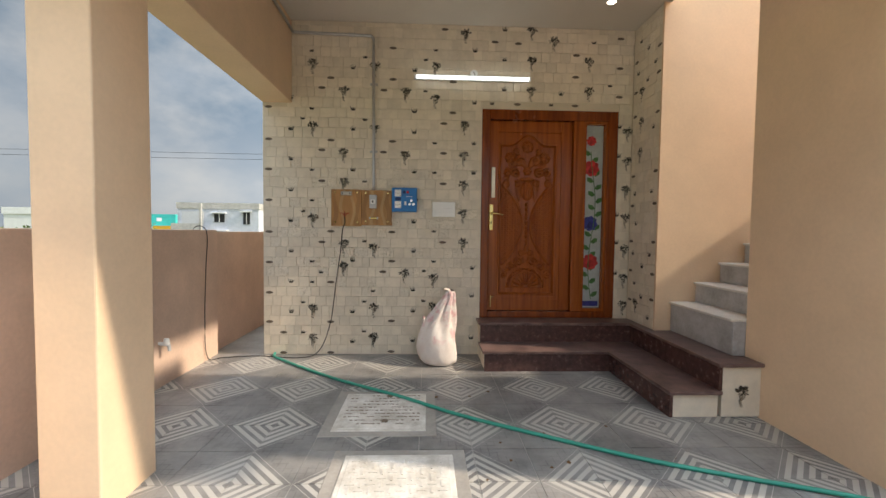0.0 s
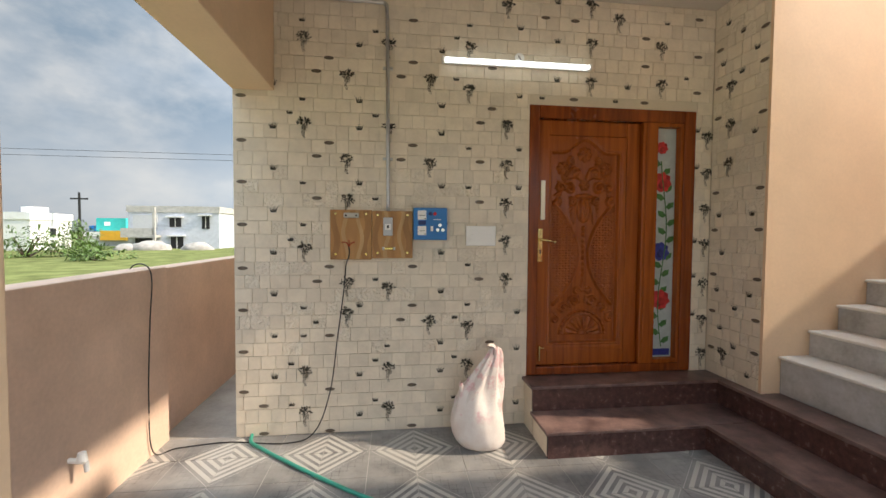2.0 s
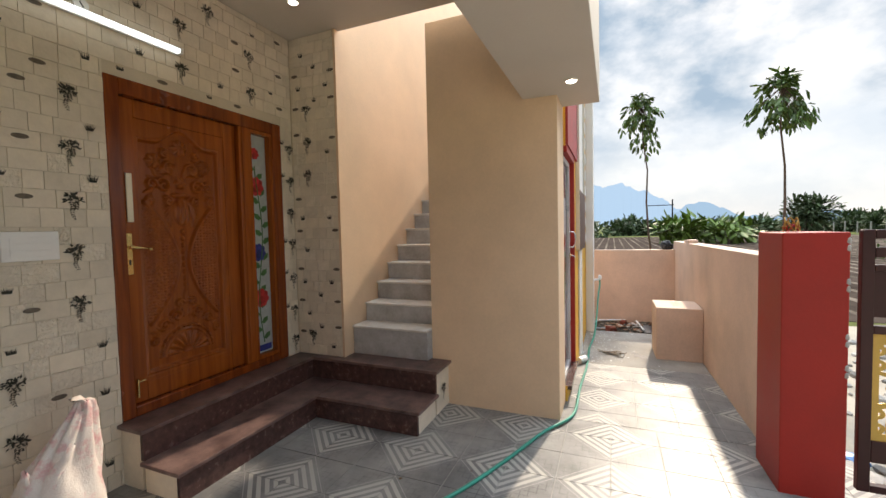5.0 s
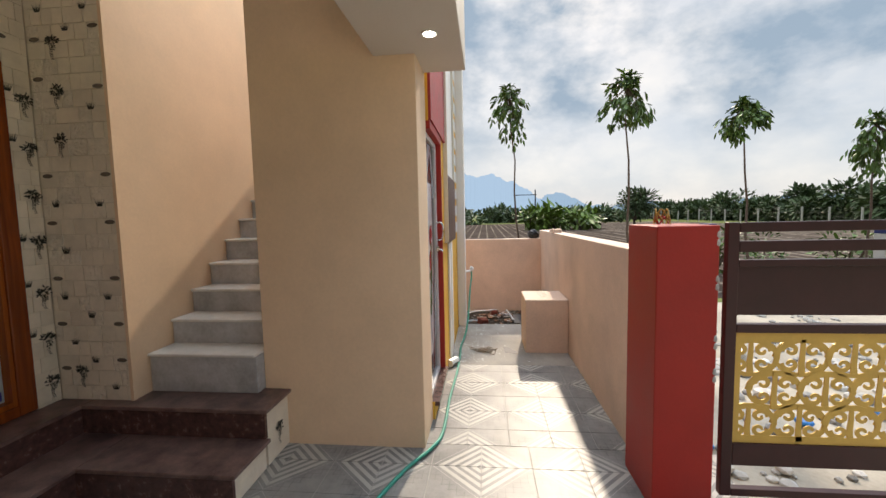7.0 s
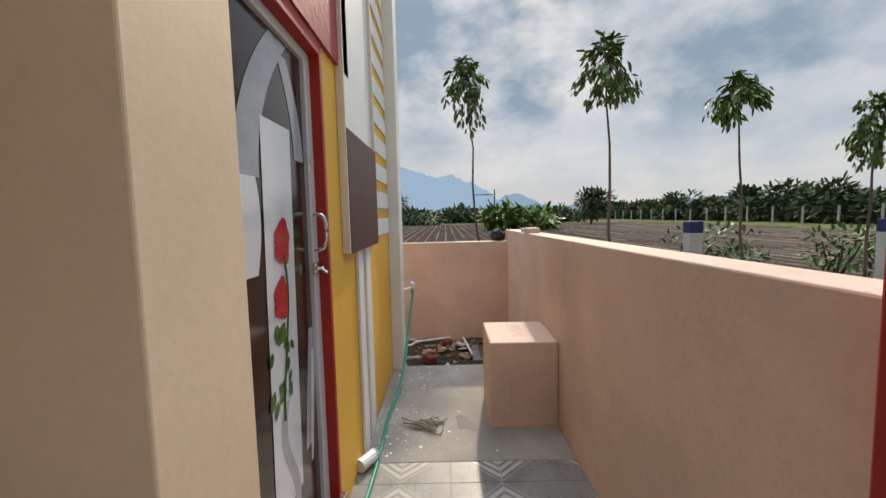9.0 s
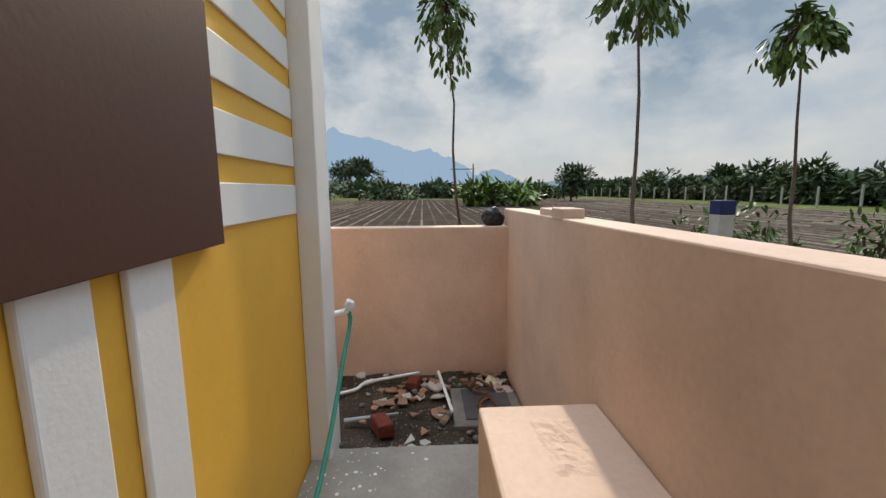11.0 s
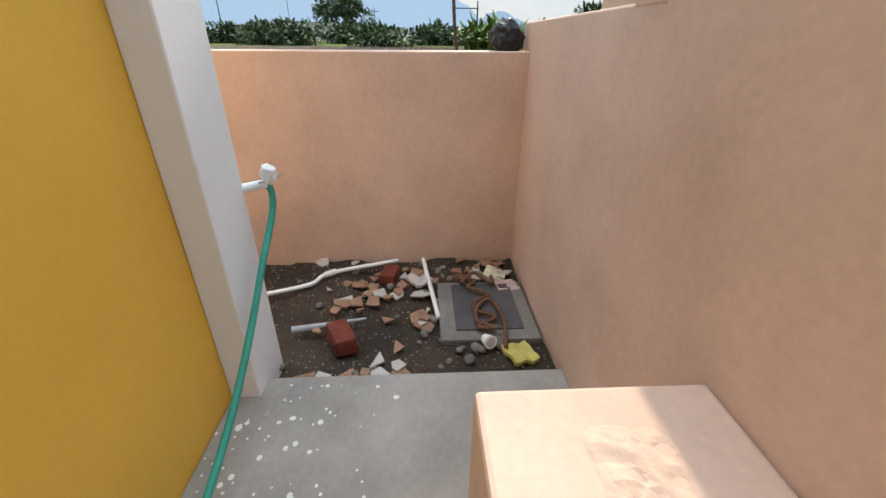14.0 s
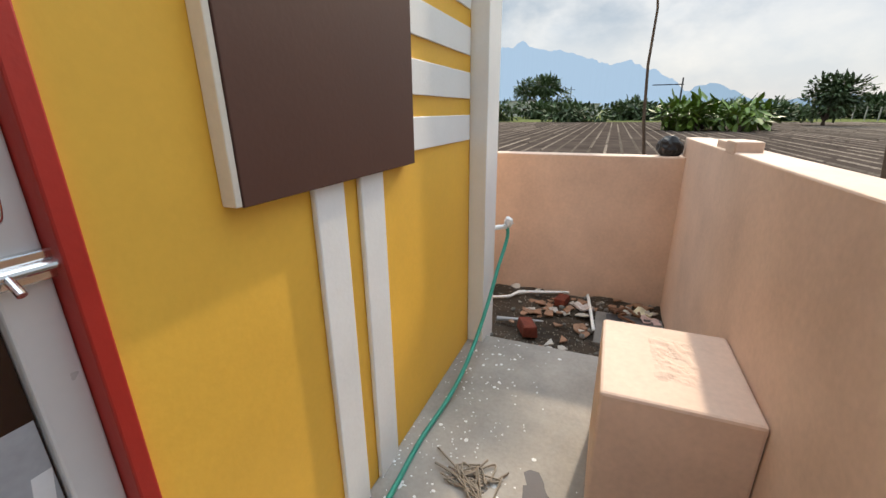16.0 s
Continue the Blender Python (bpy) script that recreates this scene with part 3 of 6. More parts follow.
part("pull_strip", boxed(0.845, 0.882, LY - 0.028, LY - 0.017, 1.64, 1.955, 0.004), material("pale_brass", (0.75, 0.66, 0.48), 0.3, 0.6, 0.05, 9, 0), leaf, "pale metal pull plate")
bo = rod(bmesh.new(), (0.85, LY - 0.03, 0.50), (0.85, LY - 0.03, 0.62), 0.007)
rod(bo, (0.85, LY - 0.03, 0.60), (0.885, LY - 0.05, 0.61), 0.006)
part("tower_bolt", bo, BRASS, leaf, "small brass tower bolt")

glass = material("etched_glass", (0.42, 0.47, 0.46), 0.25, 0, 0.12, 12, 0.2, 25)
sl = part("sidelight_glass", boxed(1.826, 2.024, 4.325, 4.333, 0.491, 2.409), glass, d, "frosted glass panel painted with roses")
rose_red, rose_blue, stem_green = (material(n, c, 0.35, 0, 0.3, 30, 0) for n, c in (("painted_rose", (0.45, 0.03, 0.03)), ("painted_blue_flower", (0.03, 0.04, 0.22)), ("painted_leaf", (0.05, 0.16, 0.04))))
for x, z, r, m in ((1.90, 2.25, 0.052, rose_red), (1.905, 1.965, 0.085, rose_red), (1.905, 1.385, 0.08, rose_blue), (1.915, 0.978, 0.085, rose_red)):
    fl = bmesh.new()
    for ring_r, count, size in ((0.60, 8, 0.42), (0.30, 6, 0.36), (0.0, 1, 0.26)):
        for k in range(count):
            a = 2 * math.pi * k / count + ring_r
            cx, cz = x + r * ring_r * math.cos(a), z + r * ring_r * math.sin(a)
            flat(fl, [(cx + r * size * math.cos(q + a) * (1.15 if abs(q) < 0.1 else 0.9), cz + r * size * math.sin(q + a)) for q in (0, 0.8, 1.7, 2.6, 3.6, 4.5, 5.4)], 4.3238 - 0.0006 * (0.6 - ring_r) - 0.00003 * k)
    part("painted_flower", fl, by_island(m.copy(), 0.55), sl)
tube("painted_stem", [(1.925 + 0.03 * math.sin(z * 5), 4.3225, z) for z in [0.58 + 0.13 * k for k in range(13)]], 0.004, stem_green, sl)
lv = bmesh.new()
for k in range(22):
    z, s = 0.62 + k * 0.071, (-1) ** k
    x = 1.925 + 0.03 * math.sin(z * 5)
    flat(lv, [(x, z), (x + s * 0.03, z + 0.038), (x + s * 0.075, z + 0.045), (x + s * 0.07, z + 0.005), (x + s * 0.03, z - 0.018)], 4.3239)
part("painted_leaf", lv, stem_green, sl)
part("blue_base", boxed(1.84, 2.01, 4.3225, 4.3248, 0.505, 0.56), rose_blue, sl)

# ---- electrical boards on the front wall ----
BY = WALL_Y - 0.004
PLY_DARK = wood("dark_veneer", (0.38, 0.19, 0.065), (0.29, 0.14, 0.05), 0.6, 0.45)
PLY_PALE = wood("pale_veneer", (0.56, 0.36, 0.17), (0.42, 0.25, 0.11), 0.6, 0.45)
for (x0, x1, z0, z1) in ((-0.79, -0.487, 1.325, 1.695), (-0.483, -0.18, 1.335, 1.69)):
    b = thing("switch_board", (x0 + x1) / 2, BY, z0, "veneered wooden meter board screwed to the wall", "board", "meter boards")
    part("plank", boxed(x0, x1, BY - 0.03, BY, z0, z1, 0.003), PLY, b)
    for x in (x0 + 0.04, x1 - 0.04):
        for z in (z0 + 0.04, z1 - 0.03):
            part("screw", rod(bmesh.new(), (x, BY - 0.03, z), (x, BY - 0.035, z), 0.008), BRASS, b)
    for k, (u, wd, m) in enumerate(((0.0, 0.045, PLY_DARK), (0.085, 0.03, PLY_PALE), (0.225, 0.05, PLY_DARK), (0.19, 0.028, PLY_PALE))):
        vb, ra = bmesh.new(), []
        for q in range(9):
            z = z0 + 0.003 + (z1 - z0 - 0.006) * q / 8
            c = x0 + 0.012 + u + 0.018 * math.sin(q * 0.8 + k * 2 + x0 * 9)
            ra.append([vb.verts.new((min(x1 - 0.003, max(x0 + 0.003, c + e)), BY - 0.0304 - 0.0002 * k, z)) for e in (0, wd)])
        for p, q in zip(ra, ra[1:]):
            vb.faces.new((p[0], p[1], q[1], q[0]))
        part("veneer_figure", vb, m, b)
GREYP = material("grey_plastic", (0.55, 0.56, 0.57), 0.4, 0, 0.08, 6, 0)
fc = thing("fuse_carrier", -0.635, BY - 0.03, 1.64, "grey porcelain fuse carrier on the board", "fuse")
part("body", boxed(-0.69, -0.58, BY - 0.06, BY - 0.031, 1.635, 1.672, 0.006), material("grey_porcelain", (0.5, 0.47, 0.42), 0.3), fc)
for x in (-0.672, -0.598):
    part("screw_hole", rod(bmesh.new(), (x, BY - 0.0605, 1.653), (x, BY - 0.0625, 1.653), 0.007), BLACK, fc)
sw = thing("isolator_switch", -0.365, BY - 0.03, 1.51, "grey plastic isolator switch box on the board", "switch")
part("body", boxed(-0.40, -0.33, BY - 0.085, BY - 0.031, 1.505, 1.64, 0.006), GREYP, sw)
part("plate", boxed(-0.388, -0.342, BY - 0.089, BY - 0.0845, 1.548, 1.592, 0.003), WHITE_PLASTIC, sw)
part("toggle", boxed(-0.372, -0.358, BY - 0.102, BY - 0.089, 1.56, 1.582, 0.003), BLACK, sw)
nl = thing("neutral_link", -0.36, BY - 0.03, 1.405, "small brass neutral link on the board", "terminal")
part("bar", boxed(-0.405, -0.315, BY - 0.045, BY - 0.031, 1.40, 1.416, 0.003), BRASS, nl)
for x in (-0.40, -0.32):
    part("post", boxed(x - 0.008, x + 0.008, BY - 0.052, BY - 0.045, 1.396, 1.42, 0.002), GREYP, nl)
pb = thing("pump_starter", -0.05, BY, 1.48, "blue metal pump control box with dials and buttons", "control box")
part("case", boxed(-0.176, 0.075, BY - 0.085, BY, 1.475, 1.715, 0.005), BLUE, pb)
FX = BY - 0.0855
for z in (1.66, 1.545):
    dial = part("meter", boxed(-0.146, -0.082, FX - 0.008, FX, z - 0.034, z + 0.034, 0.003), WHITE_PLASTIC, pb)
    part("scale", boxed(-0.138, -0.09, FX - 0.0092, FX - 0.0081, z - 0.004, z - 0.001), BLACK, dial)
    part("knob", boxed(-0.095, -0.087, FX - 0.0095, FX - 0.0081, z - 0.03, z - 0.022), BLACK, dial)
part("nameplate", boxed(-0.14, -0.085, FX - 0.0015, FX, 1.588, 1.618), material("dark_blue_print", (0.01, 0.03, 0.14), 0.4), pb)
for x, z, m, n in ((-0.052, 1.67, material("dark_blue_lens", (0.01, 0.02, 0.12), 0.2), "lens"), (-0.018, 1.67, material("red_lens", (0.5, 0.01, 0.02), 0.2), "lens"), (0.02, 1.585, CHROME, "button"), (0.003, 1.55, CHROME, "button"), (0.042, 1.55, CHROME, "button")):
    part(n, rod(bmesh.new(), (x, FX, z), (x, FX - 0.014, z), 0.013, seg=18), m, pb)
part("breaker", boxed(-0.05, -0.03, FX - 0.012, FX, 1.54, 1.578, 0.003), WHITE_PLASTIC, pb)
for k in range(3):
    part("print_bar", boxed(-0.03 + 0.02 * k, -0.012 + 0.02 * k, FX - 0.001, FX, 1.625, 1.629), WHITE_PLASTIC, pb)
part("side_knob", ball(bmesh.new(), (0.08, BY - 0.04, 1.60), 0.008), BLACK, pb)
sp = thing("switch_plate", 0.35, BY, 1.43, "white modular switch plate on the tiled wall", "switch plate")
part("cover", boxed(0.232, 0.468, BY - 0.014, BY, 1.43, 1.585, 0.005), WHITE_PLASTIC, sp)
for k in range(3):
    part("module", boxed(0.265, 0.435, BY - 0.0165, BY - 0.0142, 1.452 + k * 0.036, 1.482 + k * 0.036, 0.001), WHITE_PLASTIC, sp)

# tube light
tl = thing("tube_light", 0.625, BY, 2.83, "lit white tube light fixed on the tiled wall", "lamp")
part("batten", boxed(0.04, 1.21, BY - 0.02, BY, 2.812, 2.858, 0.003), WHITE_PLASTIC, tl)
part("tube", rod(bmesh.new(), (0.05, BY - 0.036, 2.835), (1.20, BY - 0.036, 2.835), 0.015), TUBE, tl)
for x in (0.035, 1.195):
    part("end_cap", boxed(x, x + 0.02, BY - 0.052, BY, 2.815, 2.855, 0.003), WHITE_PLASTIC, tl)
cr = thing("ceiling_rose", 0.64, BY, 2.9, "round white plastic wiring rose on the wall", "wiring rose")
part("disc", rod(bmesh.new(), (0.64, BY, 2.885), (0.64, BY - 0.012, 2.885), 0.038, seg=24), WHITE_PLASTIC, cr)
part("wire", rod(bmesh.new(), (0.63, BY - 0.014, 2.90), (0.65, BY - 0.014, 2.87), 0.003), BLACK, cr)
for (x, y, z) in ((1.82, 3.755, 3.37), (2.27, 1.70, 2.58)):
    dl = thing("downlight", x, y, z, "small round lit recessed downlight", "lamp", "porch downlights")
    part("trim_ring", rod(bmesh.new(), (x, y, z - 0.006), (x, y, z + 0.004), 0.045, seg=24), WHITE_PLASTIC, dl)
    part("diffuser", rod(bmesh.new(), (x, y, z - 0.009), (x, y, z - 0.0062), 0.034, seg=24), SPOT, dl)

# conduit
co = thing("conduit", -0.37, BY, 1.70, "grey metal conduit rising from the meter board", "pipe")
tube("pipe", [(-0.365, BY - 0.02, 1.69), (-0.367, BY - 0.02, 2.2), (-0.372, BY - 0.02, 2.9), (-0.375, BY - 0.02, 3.16), (-0.39, BY - 0.02, 3.215), (-0.45, BY - 0.02, 3.225), (-0.8, BY - 0.02, 3.232), (-1.12, BY - 0.02, 3.238), (-1.165, BY - 0.04, 3.24), (-1.168, BY - 0.12, 3.25), (-1.168, 3.4, 3.28), (-1.168, 2.2, 3.30)], 0.014, STEEL, co)
for z in (2.08, 2.75):
    part("saddle_clamp", boxed(-0.405, -0.332, BY - 0.022, BY, z - 0.009, z + 0.009, 0.002), STEEL, co)
for p in (((-0.60, 3.229), (-0.57, 3.229)),):
    part("coupling", rod(bmesh.new(), (-0.62, BY - 0.02, 3.229), (-0.56, BY - 0.02, 3.23), 0.018), STEEL, co)

cab = thing("loose_cable", -0.66, BY, 0, "thin black cable trailing from the board over the wall", "cable")
tube("lead", [(-0.655, BY - 0.035, 1.43), (-0.65, BY - 0.05, 1.36), (-0.675, 4.22, 1.28), (-0.69, 4.215, 1.1), (-0.735, 4.20, 0.75), (-0.79, 4.19, 0.34), (-0.90, 4.15, 0.06), (-1.10, 4.12, 0.008), (-1.5, 4.18, 0.008), (-1.82, 4.13, 0.008), (-1.925, 4.03, 0.04), (-1.93, 4.0, 0.4), (-1.925, 4.02, 0.9), (-1.93, 4.06, 1.2), (-1.97, 4.07, 1.295), (-2.06, 4.08, 1.29), (-2.14, 4.1, 1.15)], 0.0042, BLACK, cab)
for k in range(3):
    tube("bare_end", [(-0.655, BY - 0.035, 1.42), (-0.67 + 0.02 * k, BY - 0.045, 1.45), (-0.70 + 0.045 * k, BY - 0.037, 1.455 + 0.015 * (k % 2))], 0.0035, material("red_wire", (0.45, 0.05, 0.02), 0.4), cab)

# ---- sack ----
def sack():
    bm, rings, n = bmesh.new(), [], 64
    prof = [(0, 0.03, 0.13), (0.015, 0.025, 0.162), (0.05, 0.012, 0.182), (0.10, 0.0, 0.19), (0.16, -0.008, 0.19), (0.22, -0.012, 0.185), (0.28, -0.008, 0.174), (0.33, 0.0, 0.165), (0.38, 0.014, 0.15), (0.43, 0.03, 0.132), (0.48, 0.048, 0.115), (0.53, 0.068, 0.096), (0.58, 0.088, 0.077), (0.63, 0.108, 0.058), (0.67, 0.12, 0.045), (0.69, 0.122, 0.038), (0.70, 0.118, 0.028)]
    for h, off, r in prof:
        ring, loose = [], min(1.0, max(0.0, (h - 0.26) / 0.16))
        for k in range(n):
            a = 2 * math.pi * k / n
            dirn = Vector((math.cos(a), math.sin(a), 0))
            pleat = abs(math.sin(3.5 * a + h * 5 + 1.2 * noise.noise(dirn * 2 + Vector((0, 0, h * 3))))) - 0.5
            crease = noise.noise(dirn * 3.2 + Vector((4, 0, h * 10))) * 0.06 + abs(noise.noise(dirn * 6 + Vector((0, 7, h * 22)))) * 0.08
            f = 1 + pleat * 0.42 * loose + crease * (0.5 + 0.5 * loose)
            ring.append(bm.verts.new((0.29 + off + r * f * math.cos(a), 3.985 + r * (0.85 - 0.3 * loose) * f * math.sin(a), h + 0.002 + 0.012 * loose * noise.noise(dirn * 4))))
        rings.append(ring)
    for a, b in zip(rings, rings[1:]):
        for k in range(n):
            bm.faces.new((a[k], a[(k + 1) % n], b[(k + 1) % n], b[k]))
    bm.faces.new(rings[0])
    bm.faces.new(rings[-1])
    return bm


def flap(pts, wide, seed):
    """A crumpled strip of sacking with some thickness."""
    bm, rows = bmesh.new(), []
    for i, (x, y, z) in enumerate(pts):
        w = wide * (1 - 0.75 * i / (len(pts) - 1))
        row = []
        for j in range(7):
            u = (j / 6 - 0.5) * 2
            k = noise.noise(Vector((u * 2 + seed, i * 0.7, seed)))
            row.append((x + u * w, y + 0.03 * u * u + 0.02 * k, z + 0.02 * k))
        rows.append([bm.verts.new(p) for p in row] + [bm.verts.new((p[0], p[1] + 0.003, p[2])) for p in reversed(row)])
    for a, b in zip(rows, rows[1:]):
        for k in range(14):
            bm.faces.new((a[k], a[(k + 1) % 14], b[(k + 1) % 14], b[k]))
    bm.faces.new(rows[0])
    bm.faces.new(rows[-1])
    return bm


def sacking():
    """Dirty white woven plastic with worn pink printing across its upper half."""
    m = material("woven_sack", (0.80, 0.745, 0.70), 0.5, 0, 0.0, 9, 0.5, 130, stain=(0.70, 0.61, 0.56))
    t = m.node_tree
    b = t.nodes["Principled BSDF"].inputs["Base Color"]
    src = b.links[0].from_socket
    g, sep = t.nodes.new("ShaderNodeNewGeometry"), t.nodes.new("ShaderNodeSeparateXYZ")
    nz = t.nodes.new("ShaderNodeTexNoise")
    nz.inputs["Scale"].default_value, nz.inputs["Detail"].default_value, nz.inputs["Roughness"].default_value = 7.0, 6, 0.65
    worn = t.nodes.new("ShaderNodeMapRange")
    worn.inputs["From Min"].default_value, worn.inputs["From Max"].default_value, worn.inputs["To Max"].default_value = 0.50, 0.60, 0.75
    low = t.nodes.new("ShaderNodeMapRange")
    low.inputs["From Min"].default_value, low.inputs["From Max"].default_value = 0.20, 0.27
    both = t.nodes.new("ShaderNodeMath")
    both.operation = "MULTIPLY"
    mx = t.nodes.new("ShaderNodeMixRGB")
    mx.inputs[2].default_value = (0.66, 0.30, 0.32, 1)
    K = t.links.new
    K(g.outputs["Position"], sep.inputs[0])
    K(g.outputs["Position"], nz.inputs["Vector"])
    K(nz.outputs["Fac"], worn.inputs[0])
    K(sep.outputs[2], low.inputs[0])
    K(worn.outputs[0], both.inputs[0])
    K(low.outputs[0], both.inputs[1])
    K(both.outputs[0], mx.inputs[0])
    K(src, mx.inputs[1])
    K(mx.outputs[0], b)
    return m


SACK = sacking()
sk = thing("cement_sack", 0.29, 3.985, 0, "half-full white woven sack with pink print leaning on the wall", "sack")
part("bag", sack(), SACK, sk, smooth=True)
part("torn_flap", flap([(0.225, 3.885, 0.27), (0.235, 3.88, 0.33), (0.255, 3.885, 0.40), (0.29, 3.90, 0.46), (0.325, 3.915, 0.525)], 0.07, 1.0), SACK, sk, smooth=True)
part("torn_flap", flap([(0.17, 3.93, 0.33), (0.165, 3.935, 0.38), (0.16, 3.94, 0.43), (0.158, 3.945, 0.465)], 0.035, 5.0), SACK, sk, smooth=True)
part("neck_tail", flap([(0.40, 3.96, 0.66), (0.405, 3.955, 0.70), (0.385, 3.955, 0.725), (0.345, 3.95, 0.728)], 0.03, 9.0), SACK, sk, smooth=True)

# ---- manhole covers ----
MH = material("dirty_white_cover", (0.76, 0.73, 0.68), 0.6, 0, 0.0, 7, 0.3, 60, stain=(0.46, 0.42, 0.36))
MUD = material("brown_dirt", (0.20, 0.15, 0.11), 0.9)
for x0, x1, y0, y1, gridded in ((-0.42, 0.185, 2.61, 3.205, True), (-0.265, 0.34, 1.72, 2.325, False)):
    mc = thing("manhole_cover", (x0 + x1) / 2, (y0 + y1) / 2, 0, "pale ribbed manhole cover with dirt in its grooves" if gridded else "dusty pale rounded manhole cover set in cement", "manhole cover", "manhole covers")
    part("surround", boxed(x0 - 0.07, x1 + 0.07, y0 - 0.06, y1 + 0.06, -0.02, 0.004, 0.003), CEMENT, mc, "grey cement surround")
    part("rim", boxed(x0, x1, y0, y1, 0.0, 0.010, 0.004), MH, mc)
    part("lid", boxed(x0 + 0.025, x1 - 0.025, y0 + 0.025, y1 - 0.025, 0.004, 0.0135, 0.003), MH, mc)
    ribs, dirt = bmesh.new(), bmesh.new()
    for i in range(10):
        for j in range(10):
            x, y = x0 + 0.07 + i * (x1 - x0 - 0.14) / 9, y0 + 0.07 + j * (y1 - y0 - 0.14) / 9
            if (i + j) % 2:
                box(ribs, x - 0.024, x + 0.024, y - 0.006, y + 0.006, 0.0135, 0.0175)
            else:
                box(ribs, x - 0.006, x + 0.006, y - 0.024, y + 0.024, 0.0135, 0.0175)
            if gridded and random.random() < 0.75:
                box(dirt, x - 0.026, x + 0.026, y + 0.010, y + 0.021, 0.0135, 0.0145)
    part("tread_ribs", ribs, MH, mc)
    if gridded:
        tagged(part("dirt", dirt, MUD, mc), "", kind="stuff")
        for y in (y0 + 0.12, y1 - 0.07):
            part("lift_ring", rod(bmesh.new(), (x0 + 0.33, y, 0.013), (x0 + 0.33, y, 0.02), 0.022, seg=18), MUD, mc)
    else:
        dirt.free()

# ---- hose and tap ----
hs = thing("garden_hose", -1.2, 4.1, 0, "green garden hose lying across the tiles to the tap", "hose")
def fz(x):
    return 0.013 - 0.02 * max(0.0, x - 2.0) if x < 4.2 else -0.032
tube("hose_line", [(-1.36, 4.6, 0.013), (-1.36, 4.22, 0.013), (-1.21, 4.03, 0.013), (-0.6, 3.53, 0.013), (-0.05, 3.14, 0.026), (0.1, 3.03, 0.026), (0.45, 2.80, 0.013), (1.03, 2.46, 0.013), (1.42, 2.25, 0.013), (1.82, 2.08, 0.013), (2.25, 1.92, 0.012), (2.52, 1.78, 0.008)] + [(x, y, fz(x)) for x, y in ((2.75, 1.73), (3.3, 1.73), (3.94, 1.71), (4.4, 1.71), (4.75, 1.72))] + [(5.0, 1.70, -0.02), (5.2, 1.675, 0.035), (5.42, 1.66, 0.13), (5.66, 1.65, 0.28), (5.90, 1.64, 0.48), (6.02, 1.625, 0.60), (6.05, 1.62, 0.675), (6.045, 1.63, 0.72)], 0.0125, HOSE, hs, res=8)
tp = thing("wrapped_tap", 5.95, 1.68, 0.74, "white plastic tap wrapped in cloth on the pilaster", "tap")
part("spout", rod(bmesh.new(), (5.93, 1.74, 0.71), (5.985, 1.63, 0.72), 0.017), WHITE_PLASTIC, tp)
cl = ball(bmesh.new(), (5.99, 1.62, 0.752), 0.034, (0.85, 0.85, 1.25), 2)
for v in cl.verts:
    v.co += Vector((noise.noise(v.co * 40), noise.noise(v.co * 40 + Vector((5, 0, 0))), noise.noise(v.co * 35))) * 0.012
part("cloth_wrap", cl, WHITE, tp)
part("tie_wire", rod(bmesh.new(), (5.94, 1.64, 0.735), (6.09, 1.60, 0.72), 0.003), STEEL, tp)
tp.location.x += 0.06
wp = thing("wall_tap", -1.93, 3.0, 0.3, "small white plastic tap on the compound wall", "tap")
part("spout", rod(bmesh.new(), (-1.952, 3.36, 0.36), (-1.87, 3.36, 0.35), 0.014), WHITE_PLASTIC, wp)
part("knob", rod(bmesh.new(), (-1.89, 3.36, 0.36), (-1.89, 3.36, 0.40), 0.024, 0.018), WHITE_PLASTIC, wp)
part("outlet", rod(bmesh.new(), (-1.872, 3.36, 0.35), (-1.868, 3.36, 0.30), 0.012), GREYP, wp)

# ---- side door with flowered panel ----
sd = thing("side_door", 3.37, 1.88, 0.13, "glossy dark plastic door printed with white curves and red roses", "door")
rs = bmesh.new()
box(rs, 3.764, 3.80, 1.80, 1.95, 0.10, 2.268, 0.004)
box(rs, 3.05, 3.763, 1.80, 1.95, 2.205, 2.268, 0.004)
part("surround", rs, RED, sd, "red painted door surround")
part("sill", boxed(3.05, 3.81, 1.775, 1.95, 0.085, 0.122, 0.004), GRANITE, sd, "dark granite sill")
fr = bmesh.new()
for a in ((3.001, 3.045, 0.122, 2.204), (3.69, 3.763, 0.122, 2.204), (3.046, 3.689, 2.16, 2.204), (3.046, 3.689, 0.122, 0.166)):
    box(fr, a[0], a[1], 1.845, 1.91, a[2], a[3], 0.005)
part("frame", fr, material("silver_pvc", (0.66, 0.66, 0.67), 0.3, 0.2, 0.04, 4, 0), sd)
DPAN = part("panel", boxed(3.047, 3.688, 1.866, 1.90, 0.167, 2.159), material("glossy_black_brown", (0.028, 0.014, 0.010), 0.10, 0, 0.15, 2, 0, spec=0.35), sd)
PW = material("printed_white", (0.70, 0.70, 0.72), 0.12, 0, 0.1, 3, 0, spec=0.6)
PG = material("printed_grey", (0.36, 0.37, 0.40), 0.12, 0, 0.25, 3, 0, spec=0.6)
PR = material("printed_rose", (0.50, 0.012, 0.02), 0.15, 0, 0.45, 45, 0)
PGR = material("printed_rose_leaf", (0.05, 0.13, 0.025), 0.15, 0, 0.3, 30, 0)


